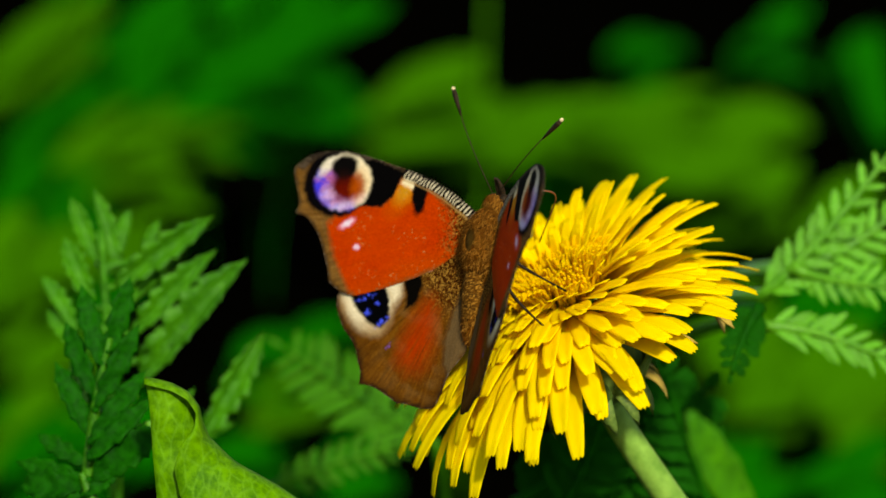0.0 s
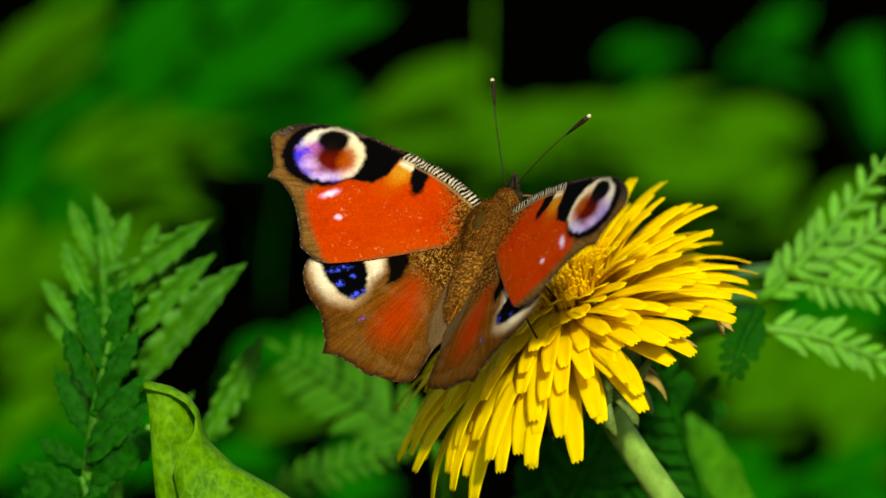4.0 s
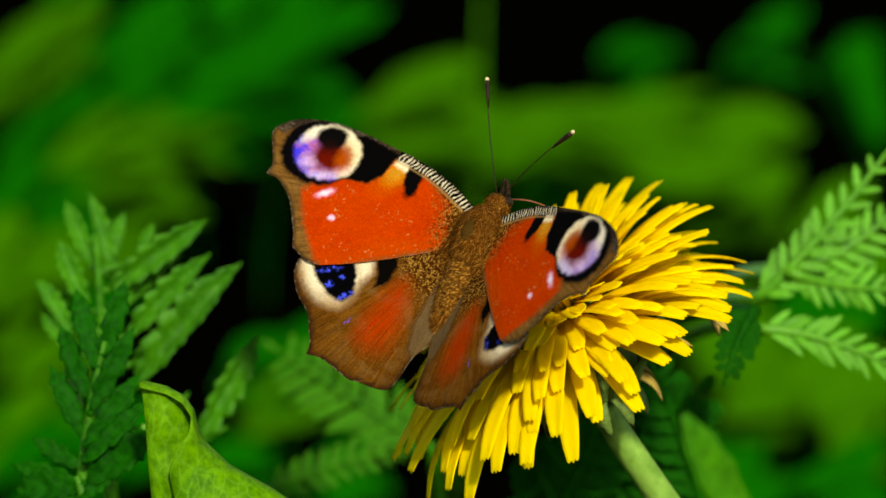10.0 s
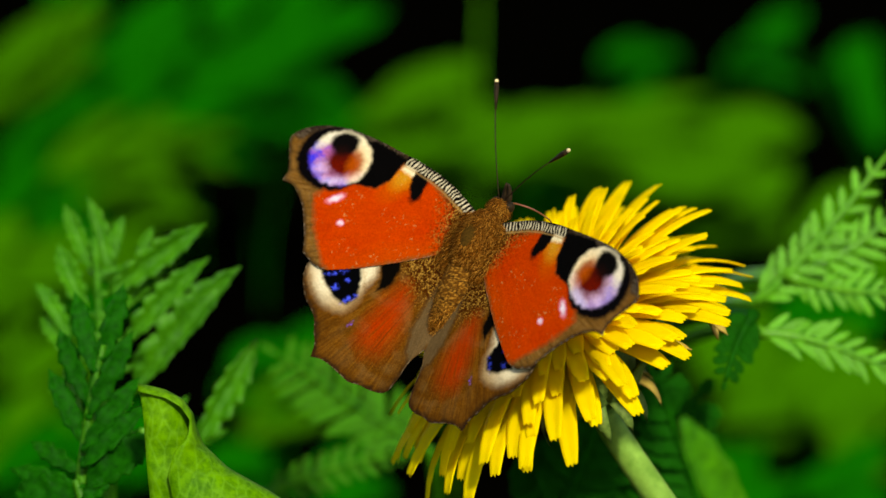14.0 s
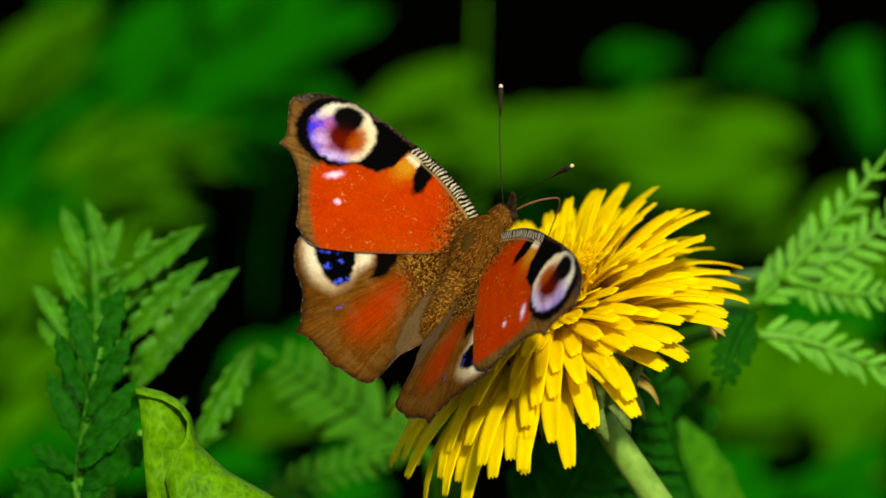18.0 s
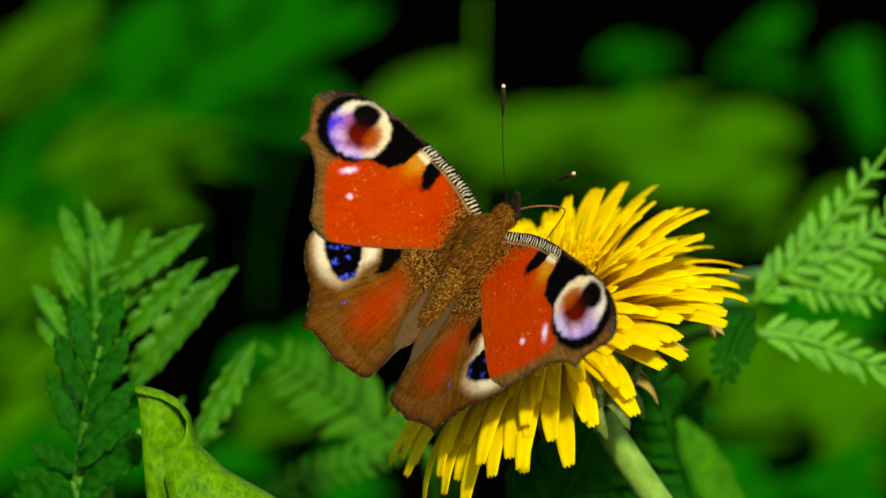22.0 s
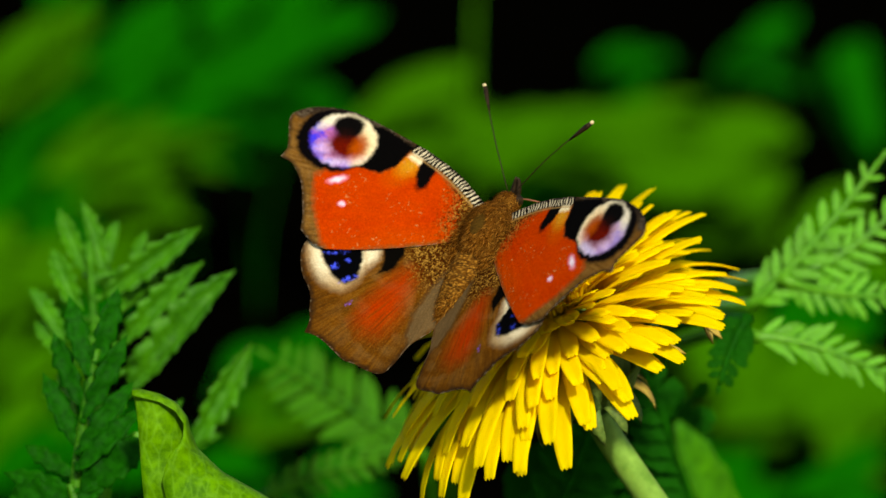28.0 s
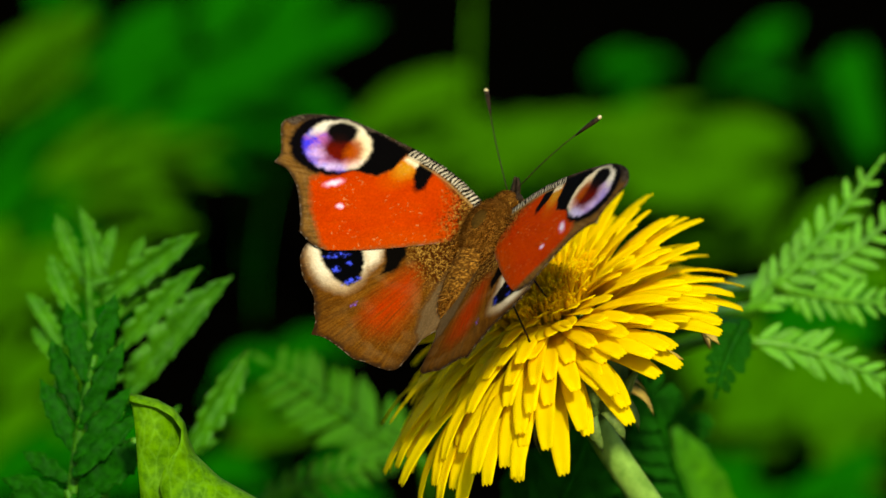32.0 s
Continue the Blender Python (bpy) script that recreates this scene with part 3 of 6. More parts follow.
broad_leaf("grass_stem", [Vector((0.0150, 0.7532, 0.1449)), Vector((0.0140, 0.7609, 0.1884)), Vector((0.0168, 0.7798, 0.2385))], Vector((0.1000, -0.9501, 0.3706)), 0.0013, MAT_OLIVE, "single tall green grass stem", 3)

FEATHER, DARK, LIGHT = "feathery green leaf with toothed lobes", "dark green feathery leaf, its shade put into the colour", "light green feathery leaf with pale veins"


def lobed_leaf(rib_path, leaflets, material, label, seed, depth=0.42, fold=0.5, teeth=7, ridge=0.07, rib_mat=None):
    """A compound leaf whose long toothed leaflets stand at given places on its rib."""
    p = [Vector(q) for q in rib_path]
    foot = Vector((p[0].x, p[0].y + 0.01, -0.005))
    ob = thing("feathery_leaf", Matrix.Translation(foot), label, "leaf", "feathery leaves")
    rib = bezier([q - foot for q in p], 12)
    part("stalk", tube(bezier([Vector((0, 0, 0)), Vector((0, 0, p[0].z * 0.6)), rib[0]], 8) + rib[1:], [0.0011] * 9 + [0.0009 - 0.0005 * i / 12 for i in range(12)], 7), rib_mat or MAT_FERN, ob)
    for k, (a, b, w) in enumerate(leaflets):
        a, b = Vector(a) - foot, Vector(b) - foot
        ln = (b - a).length
        leaf = part("leaflet", toothed(ln, ln * w, teeth, depth, fold, 0.06, seed + k, 0.00018, 40, ridge), material, ob)
        near = min(rib, key=lambda q: (q - a).length)
        leaf.matrix_basis = aim(a, b - a, Vector((0.1000, -0.9327, 0.4691)) + Vector((1.0000, 0.0000, 0.0000)) * (0.3 * math.sin(seed + 2.1 * k)))
        part("twig", tube([near, a], [0.0006, 0.0005], 6), material, ob)


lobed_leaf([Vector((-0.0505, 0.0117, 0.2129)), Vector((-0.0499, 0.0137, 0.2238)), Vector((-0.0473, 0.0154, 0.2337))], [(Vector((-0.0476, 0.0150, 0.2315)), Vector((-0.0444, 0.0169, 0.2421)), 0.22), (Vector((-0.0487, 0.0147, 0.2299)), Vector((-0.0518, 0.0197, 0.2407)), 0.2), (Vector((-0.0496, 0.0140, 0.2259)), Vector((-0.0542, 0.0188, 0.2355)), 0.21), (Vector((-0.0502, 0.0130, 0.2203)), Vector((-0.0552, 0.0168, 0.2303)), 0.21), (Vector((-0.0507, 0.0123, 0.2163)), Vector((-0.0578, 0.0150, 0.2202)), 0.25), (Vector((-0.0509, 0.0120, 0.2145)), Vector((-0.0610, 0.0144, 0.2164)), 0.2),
    (Vector((-0.0492, 0.0127, 0.2244)), Vector((-0.0431, 0.0148, 0.2358)), 0.19), (Vector((-0.0498, 0.0109, 0.2199)), Vector((-0.0422, 0.0127, 0.2298)), 0.2), (Vector((-0.0497, 0.0096, 0.2179)), Vector((-0.0411, 0.0111, 0.2265)), 0.19), (Vector((-0.0493, 0.0152, 0.2266)), Vector((-0.0456, 0.0171, 0.2375)), 0.2)], MAT_FERN_SHADE, DARK, 70, 0.5, 0.3, 4, 0.04)
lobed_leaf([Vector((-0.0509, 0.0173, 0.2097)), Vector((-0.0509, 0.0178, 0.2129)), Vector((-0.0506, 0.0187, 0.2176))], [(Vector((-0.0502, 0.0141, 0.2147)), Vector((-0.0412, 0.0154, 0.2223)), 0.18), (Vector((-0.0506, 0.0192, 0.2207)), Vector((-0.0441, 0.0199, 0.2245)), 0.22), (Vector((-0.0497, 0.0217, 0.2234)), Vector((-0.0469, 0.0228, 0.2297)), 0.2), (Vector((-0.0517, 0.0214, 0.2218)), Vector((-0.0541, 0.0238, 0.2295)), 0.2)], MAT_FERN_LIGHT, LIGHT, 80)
lobed_leaf([Vector((-0.0495, 0.0095, 0.2119)), Vector((-0.0503, 0.0099, 0.2142)), Vector((-0.0510, 0.0102, 0.2158))], [(Vector((-0.0503, 0.0099, 0.2142)), Vector((-0.0600, 0.0119, 0.2136)), 0.36), (Vector((-0.0495, 0.0101, 0.2149)), Vector((-0.0403, 0.0094, 0.2224)), 0.36), (Vector((-0.0501, 0.0087, 0.2130)), Vector((-0.0455, 0.0094, 0.2168)), 0.3), (Vector((-0.0510, 0.0097, 0.2127)), Vector((-0.0565, 0.0095, 0.2116)), 0.3)], MAT_FERN_SHADE, DARK, 90, 0.45, 0.35, 5, 0.03)
lobed_leaf([Vector((-0.0506, 0.0411, 0.2065)), Vector((-0.0515, 0.0446, 0.2266)), Vector((-0.0528, 0.0476, 0.2434))], [(Vector((-0.0506, 0.0461, 0.2350)), Vector((-0.0358, 0.0460, 0.2458)), 0.18), (Vector((-0.0479, 0.0448, 0.2278)), Vector((-0.0356, 0.0451, 0.2408)), 0.17), (Vector((-0.0461, 0.0416, 0.2212)), Vector((-0.0310, 0.0429, 0.2400)), 0.18),
    (Vector((-0.0505, 0.0484, 0.2363)), Vector((-0.0542, 0.0526, 0.2491)), 0.15), (Vector((-0.0543, 0.0475, 0.2313)), Vector((-0.0591, 0.0514, 0.2419)), 0.2), (Vector((-0.0549, 0.0443, 0.2250)), Vector((-0.0615, 0.0475, 0.2313)), 0.2), (Vector((-0.0538, 0.0415, 0.2204)), Vector((-0.0600, 0.0436, 0.2208)), 0.24), (Vector((-0.0469, 0.0508, 0.2385)), Vector((-0.0445, 0.0538, 0.2441)), 0.2), (Vector((-0.0499, 0.0465, 0.2315)), Vector((-0.0413, 0.0468, 0.2392)), 0.2), (Vector((-0.0471, 0.0432, 0.2243)), Vector((-0.0385, 0.0435, 0.2321)), 0.2), (Vector((-0.0536, 0.0496, 0.2378)), Vector((-0.0582, 0.0534, 0.2477)), 0.18), (Vector((-0.0502, 0.0498, 0.2387)), Vector((-0.0491, 0.0531, 0.2460)), 0.2), (Vector((-0.0568, 0.0459, 0.2281)), Vector((-0.0622, 0.0493, 0.2362)), 0.2), (Vector((-0.0440, 0.0361, 0.2130)), Vector((-0.0381, 0.0376, 0.2213)), 0.2)], MAT_FERN, FEATHER, 20, 0.5, 1.5, 6)
lobed_leaf([Vector((-0.0419, 0.0464, 0.2023)), Vector((-0.0393, 0.0478, 0.2100)), Vector((-0.0376, 0.0484, 0.2134))], [(Vector((-0.0378, 0.0460, 0.2114)), Vector((-0.0283, 0.0488, 0.2275)), 0.18), (Vector((-0.0391, 0.0458, 0.2105)), Vector((-0.0331, 0.0464, 0.2139)), 0.2), (Vector((-0.0417, 0.0455, 0.2088)), Vector((-0.0426, 0.0467, 0.2156)), 0.2)], MAT_FERN, FEATHER, 40, 0.5, 1.5, 6)
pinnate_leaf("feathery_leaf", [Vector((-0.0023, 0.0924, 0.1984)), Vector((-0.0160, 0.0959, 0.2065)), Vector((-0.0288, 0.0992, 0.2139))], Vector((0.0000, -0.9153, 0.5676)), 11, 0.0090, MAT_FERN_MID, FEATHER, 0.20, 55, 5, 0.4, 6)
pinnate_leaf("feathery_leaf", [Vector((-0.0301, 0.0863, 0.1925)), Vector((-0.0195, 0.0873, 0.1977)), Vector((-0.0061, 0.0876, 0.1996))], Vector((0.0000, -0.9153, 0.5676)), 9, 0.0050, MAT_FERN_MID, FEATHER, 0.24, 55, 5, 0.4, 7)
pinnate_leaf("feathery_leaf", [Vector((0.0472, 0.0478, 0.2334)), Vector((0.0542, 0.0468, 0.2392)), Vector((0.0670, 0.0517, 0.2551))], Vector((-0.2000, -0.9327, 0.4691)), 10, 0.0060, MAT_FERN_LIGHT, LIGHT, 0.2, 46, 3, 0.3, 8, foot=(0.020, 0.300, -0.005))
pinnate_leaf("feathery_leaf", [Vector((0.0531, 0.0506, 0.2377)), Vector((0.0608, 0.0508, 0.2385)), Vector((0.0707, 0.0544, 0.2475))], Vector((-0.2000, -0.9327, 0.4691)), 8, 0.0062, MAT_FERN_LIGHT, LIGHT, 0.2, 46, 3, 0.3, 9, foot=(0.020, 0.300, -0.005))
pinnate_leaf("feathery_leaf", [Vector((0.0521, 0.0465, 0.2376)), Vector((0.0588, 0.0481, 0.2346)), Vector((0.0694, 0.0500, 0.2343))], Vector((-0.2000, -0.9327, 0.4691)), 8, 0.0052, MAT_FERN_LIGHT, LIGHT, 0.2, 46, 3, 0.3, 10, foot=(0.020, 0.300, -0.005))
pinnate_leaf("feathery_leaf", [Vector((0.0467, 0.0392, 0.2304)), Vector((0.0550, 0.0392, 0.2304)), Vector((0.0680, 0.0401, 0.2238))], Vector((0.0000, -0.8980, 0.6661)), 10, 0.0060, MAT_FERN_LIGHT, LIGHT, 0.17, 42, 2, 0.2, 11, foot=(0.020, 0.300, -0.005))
pinnate_leaf("feathery_leaf", [Vector((0.0448, 0.0318, 0.2345)), Vector((0.0421, 0.0293, 0.2317)), Vector((0.0404, 0.0262, 0.2261))], Vector((0.0000, -0.9327, 0.4691)), 6, 0.0036, MAT_FERN_SHADE, DARK, 0.4, 55, 3, 0.4, 12, foot=(0.020, 0.300, -0.005))
pinnate_leaf("feathery_leaf", [Vector((0.0243, 0.0521, 0.1998)), Vector((0.0322, 0.0536, 0.2085)), Vector((0.0393, 0.0512, 0.2181))], Vector((0.0000, -0.9327, 0.4691)), 8, 0.0090, MAT_FERN_SHADE, DARK, 0.40, 55, 3, 0.4, 13)
pinnate_leaf("feathery_leaf", [Vector((0.0103, 0.0559, 0.1987)), Vector((0.0199, 0.0528, 0.2042)), Vector((0.0284, 0.0503, 0.2129))], Vector((0.0000, -0.9327, 0.4691)), 8, 0.0095, MAT_FERN_SHADE, DARK, 0.40, 55, 3, 0.4, 14)
pinnate_leaf("feathery_leaf", [Vector((0.0393, 0.0443, 0.2020)), Vector((0.0357, 0.0442, 0.2127)), Vector((0.0312, 0.0442, 0.2241))], Vector((0.0000, -0.9327, 0.4691)), 8, 0.0075, MAT_FERN_SHADE, DARK, 0.32, 55, 3, 0.4, 15)
pinnate_leaf("feathery_leaf", [Vector((0.0168, 0.0421, 0.2009)), Vector((0.0218, 0.0417, 0.2098)), Vector((0.0234, 0.0412, 0.2187))], Vector((0.0000, -0.9327, 0.4691)), 7, 0.0080, MAT_FERN_SHADE, DARK, 0.32, 55, 3, 0.4, 16)

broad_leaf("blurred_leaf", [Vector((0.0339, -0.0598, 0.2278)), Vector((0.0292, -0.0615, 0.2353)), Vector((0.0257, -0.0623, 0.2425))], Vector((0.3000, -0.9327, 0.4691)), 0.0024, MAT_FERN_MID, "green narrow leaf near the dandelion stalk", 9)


def meadow_grass():
    """Grass all round the spot, beyond the plants in view."""
    rng = random.Random(8)
    verts, faces = [], []
    for _ in range(26000):
        x, y = rng.uniform(-3, 3), rng.uniform(-2.5, 7)
        if -0.5 < y and abs(x) < 0.30 + 0.22 * (y + 0.4):
            continue
        h, a = rng.uniform(0.06, 0.2), rng.uniform(0, 6.28)
        s, d = Vector((math.cos(a), math.sin(a), 0)) * 0.005, Vector((-math.sin(a), math.cos(a), 0)) * h * rng.uniform(0.1, 0.6)
        p, k = Vector((x, y, -0.02)), len(verts)
        verts += [p - s, p + s, p + d * 0.3 + Vector((0, 0, h * 0.6)) + s * 0.7, p + d * 0.3 + Vector((0, 0, h * 0.6)) - s * 0.7, p + d + Vector((0, 0, h))]
        faces += [(k, k + 1, k + 2, k + 3), (k + 3, k + 2, k + 4)]
    me = bpy.data.meshes.new("meadow_grass")
    me.from_pydata([tuple(v) for v in verts], [], faces)
    me.materials.append(MAT_BROAD)
    tagged(new("meadow_grass", me), "short green meadow grass around the flower", "grass", "", "stuff")


meadow_grass()


def curled_leaf():
    """A glossy leaf whose edge rolls over."""
    foot = Vector((-0.0277, -0.0169, 0.2120))
    foot = Vector((foot.x, foot.y, -0.005))
    ob = thing("curled_leaf", Matrix.Translation(foot), "glossy light green leaf with a rolled edge", "leaf")
    c, k = Vector((0.0000, 0.0000, 0.2500)) - foot, 0.0000744

    def at(x, y, z):
        return c + VIEW_X * ((x - 784) * k) + VIEW_Y * ((441 - y) * k) + VIEW_Z * z

    part("stalk", tube(bezier([Vector((0, 0, 0)), Vector((0, 0, 0.12)), at(340, 1000, -0.006), at(330, 940, -0.004)], 12), [0.0014] * 13, 7), MAT_CURL, ob)

    def lift(s, v):
        # s from the foot to the tip, v from the free edge to the rolled one
        t, y = (v + 1) / 2, 960 - 266 * s
        ys = (694, 705, 720, 745, 770, 800, 840, 880, 960)
        xl = float(np.interp(y, ys, (242, 246, 249, 252, 253, 255, 259, 262, 268)))
        xr = float(np.interp(y, ys, (243, 290, 318, 334, 331, 309, 297, 306, 330)))
        xs = float(np.interp(y, ys, (243, 290, 319, 337, 341, 353, 398, 473, 600)))
        depth = 0.0032 * min(1.0, (1 - s) * 2.5)
        if t < 0.6:
            u = t / 0.6
            x, z = xl + (xs - xl) * math.sin(u * 1.57), -depth * math.sin(u * 1.57) ** 2 + 0.0008 * math.sin(u * 5)
        else:
            q = (t - 0.6) / 0.4
            x, z = xs + (xr - xs) * (1 - math.cos(q * 1.57)), -depth + (depth + 0.0022) * math.sin(q * 1.57) * min(1.0, 0.5 + abs(xs - xr) / 60)
        return at(x, y - 14 * math.sin(t * 3.1) * s, z + 0.0002 * math.sin(17 * s + 11 * t))
    part("blade", grid_blade(lift, 48, 30, VIEW_Z * 0.0002), MAT_CURL, ob)


curled_leaf()



# ---- butterfly ----
def poly_sd(x, y, poly):
    """Signed distance to a closed outline, negative inside."""
    p = np.array(poly, float)
    q = np.roll(p, -1, 0)
    d = np.full(x.shape, 1e9)
    inside = np.zeros(x.shape, bool)
    for (x0, y0), (x1, y1) in zip(p, q):
        ex, ey = x1 - x0, y1 - y0
        t = np.clip(((x - x0) * ex + (y - y0) * ey) / (ex * ex + ey * ey + 1e-12), 0, 1)
        d = np.minimum(d, np.hypot(x - x0 - ex * t, y - y0 - ey * t))
        with np.errstate(divide='ignore', invalid='ignore'):
            cross = ((y0 > y) != (y1 > y)) & (x < (x1 - x0) * (y - y0) / (y1 - y0 + 1e-12) + x0)
        inside ^= cross
    return np.where(inside, -d, d)


def smooth_closed(pts, corners=(), n=5):
    """A rounded closed outline through the points; those in corners stay sharp."""
    p = [np.array(q, float) for q in pts]
    out, m = [], len(p)
    for i in range(m):
        a, b, c, d = p[i - 1], p[i], p[(i + 1) % m], p[(i + 2) % m]
        ta = (c - a) * 0.5 if i not in corners else (c - b) * 0.6
        tb = (d - b) * 0.5 if (i + 1) % m not in corners else (c - b) * 0.6
        for k in range(n):
            t = k / n
            out.append((2 * t**3 - 3 * t**2 + 1) * b + (t**3 - 2 * t**2 + t) * ta + (-2 * t**3 + 3 * t**2) * c + (t**3 - t**2) * tb)
    return np.array(out)


def lattice(x, y, seed, cell):
    g = np.random.RandomState(seed).rand(64, 64)
    u, v = x / cell, y / cell
    i, j = np.floor(u).astype(int), np.floor(v).astype(int)
    f, h = u - i, v - j
    f, h = f * f * (3 - 2 * f), h * h * (3 - 2 * h)
    a, b = g[i % 64, j % 64], g[(i + 1) % 64, j % 64]
    c, d = g[i % 64, (j + 1) % 64], g[(i + 1) % 64, (j + 1) % 64]
    return (a * (1 - f) + b * f) * (1 - h) + (c * (1 - f) + d * f) * h


def value_noise(x, y, seed, cell):
    """Smooth noise in 0..1 from three turned layers."""
    n = 0.5 * lattice(x * 0.8 + y * 0.6, y * 0.8 - x * 0.6, seed, cell) + 0.32 * lattice(x * 0.28 - y * 0.96, y * 0.28 + x * 0.96, seed + 50, cell * 0.62) + 0.18 * lattice(x, y, seed + 90, cell * 0.37)
    return np.clip(0.5 + (n - 0.5) * 1.45, 0, 1)


def fade(d, w):
    return np.clip(0.5 - d / (2 * w), 0, 1)


def ell(x, y, cx, cy, a, b, turn=0.0):
    c, s = math.cos(radians(turn)), math.sin(radians(turn))
    u, v = (x - cx) * c + (y - cy) * s, -(x - cx) * s + (y - cy) * c
    r = np.hypot(u / a, v / b)
    return (r - 1) * min(a, b)


def srgb(r, g, b):
    return np.array([((v / 255 + 0.055) / 1.055) ** 2.4 if v > 10 else v / 255 / 12.92 for v in (r, g, b)])


def lay(col, mask, c):
    return col * (1 - mask[..., None]) + np.asarray(c) * mask[..., None]


# the wings are laid out on a chart whose unit is about 0.075 mm
FORE = [(852, 380), (838, 355), (820, 323), (798, 295), (774, 270), (753, 252), (732, 234), (712, 217), (690, 200), (667, 184), (645, 173), (622, 165), (600, 161), (580, 162), (562, 167), (552, 178), (548, 202), (545, 222), (541, 236), (529, 250), (545, 263), (552, 280), (557, 302), (557, 325), (555, 347), (553, 368), (547, 392), (556, 409), (566, 423), (583, 433), (640, 440), (710, 443), (770, 442), (815, 434), (846, 405)]
HIND = [(835, 432), (800, 405), (740, 390), (670, 388), (605, 398), (566, 412), (549, 435), (545, 460), (546, 482), (552, 502), (555, 522), (551, 545), (549, 566), (539, 587), (555, 594), (568, 606), (582, 624), (596, 642), (612, 650), (630, 663), (648, 671), (660, 669), (676, 655), (692, 637), (707, 622), (728, 610), (748, 596), (762, 565), (790, 525), (826, 478)]
FORE_MAP = ((-0.06794, -0.05114, 77.55768), (0.04762, -0.05877, -16.46278))
HIND_MAP = ((-0.07128, -0.04807, 79.57566), (0.044, -0.06168, -8.77482))
COSTA = [(852, 380), (838, 355), (820, 323), (798, 295), (774, 270), (753, 252)]


def speckle(x, y, seed, cell):
    """Short scattered scales: thin ridges of noise."""
    return np.clip(1 - np.abs(value_noise(x, y, seed, cell) - 0.5) * 9, 0, 1)


def fore_colours(x, y, outline, shine=1.0):
    n1, n2, n3 = value_noise(x, y, 1, 9), value_noise(x, y, 2, 2.6), value_noise(x, y, 3, 30)
    wx, wy = x + (n1 - 0.5) * 5 + (n2 - 0.5) * 2.5, y + (value_noise(x, y, 4, 9) - 0.5) * 5
    edge = -poly_sd(x, y, outline)
    ang = np.arctan2(y - 400, x - 840)
    rad = np.hypot(y - 400, x - 840)
    ray = value_noise(ang * 320, rad * 0.10, 19, 3)
    vein = np.abs(((ang * 9) % 1) - 0.5)
    # brown rim, grey scales towards the red, fine rays across
    col = np.ones(x.shape + (3,)) * srgb(150, 102, 38)
    col = lay(col, np.clip((ray - 0.45) * 2.5, 0, 1) * 0.7, srgb(92, 56, 16))
    col = lay(col, np.clip((0.42 - ray) * 2.5, 0, 1) * 0.6, srgb(184, 138, 72))
    col = lay(col, n3 * 0.4, srgb(110, 70, 20))
    col = lay(col, speckle(x, y, 21, 3.0) * 0.25, srgb(190, 160, 116))
    col = lay(col, fade(edge - 5 - (n1 - 0.5) * 5, 3) * 0.8 * fade(x - 576 - 2 * np.clip(300 - y, 0, 99), 10), srgb(48, 34, 24))
    col = lay(col, fade(edge - 1.6, 0.8) * np.clip((ray - 0.5) * 5, 0, 1) * 0.6, srgb(176, 160, 140))
    orange = [(580, 292), (602, 284), (655, 283), (690, 300), (712, 292), (735, 270), (754, 268), (770, 290), (792, 325), (814, 362), (830, 395), (815, 428), (780, 440), (590, 440), (578, 422), (573, 372), (576, 330)]
    m = fade(poly_sd(wx, wy, orange), 6)
    red = np.ones(x.shape + (3,)) * srgb(236, 70, 1)
    red = lay(red, np.clip((n3 - 0.3) * 1.4, 0, 1) * 0.45, srgb(214, 48, 1))
    red = lay(red, np.clip((ray - 0.5) * 2, 0, 1) * 0.3, srgb(240, 88, 6))
    red = lay(red, fade(vein - 0.02, 0.03) * 0.22, srgb(150, 34, 4))
    red = lay(red, fade(ell(x, y, 700, 430, 110, 16), 14) * 0.4, srgb(240, 96, 8))
    red = lay(red, fade(ell(wx, wy, 738, 296, 36, 18, -30), 14), srgb(240, 104, 4))
    red = lay(red, fade(ell(wx, wy, 742, 291, 24, 13, -30), 10), srgb(250, 172, 40))
    fleck = speckle(x * 0.55, y * 1.2, 7, 5.0) * np.clip((value_noise(x, y, 8, 4.5) - 0.66) * 6, 0, 1) * np.clip((value_noise(x, y, 9, 24) - 0.5) * 6, 0, 1)
    red = lay(red, fleck * 0.75, srgb(240, 186, 110))
    col = lay(col, m, 0)
    col += red * m[..., None]
    # golden brown scales at the wing's base
    base = np.clip((wx - 764 + (wy - 390) * 0.35) / 56, 0, 1)
    gold = np.ones(x.shape + (3,)) * srgb(88, 44, 4)
    gold = lay(gold, n3 * 0.5, srgb(82, 40, 3))
    gold = lay(gold, speckle(x, y, 5, 4.6) * 0.95, srgb(232, 172, 74))
    gold = lay(gold, np.clip((0.36 - n2) * 6, 0, 1) * 0.7, srgb(54, 30, 6))
    m = np.clip(base * 1.5 - 0.25 + (n2 - 0.5) * 1.1, 0, 1) * (base > 0)
    col = lay(col, m, 0) + gold * m[..., None]
    # dark leading edge with grey scales
    lead = fade(poly_sd(wx, wy, [(690, 196), (756, 250), (768, 268), (748, 266), (720, 240), (686, 214), (640, 184), (600, 176), (570, 178), (560, 164), (600, 155), (645, 166)]), 4)
    col = lay(col, lead * 0.9, srgb(44, 36, 30))
    col = lay(col, lead * np.clip((n2 - 0.5) * 4, 0, 1), srgb(112, 96, 78))
    patch = [(648, 284), (688, 302), (712, 295), (740, 270), (752, 262), (738, 246), (705, 216), (690, 206), (690, 238), (672, 265)]
    col = lay(col, fade(poly_sd(wx, wy, patch), 2.5), (0.002, 0.0015, 0.0015))
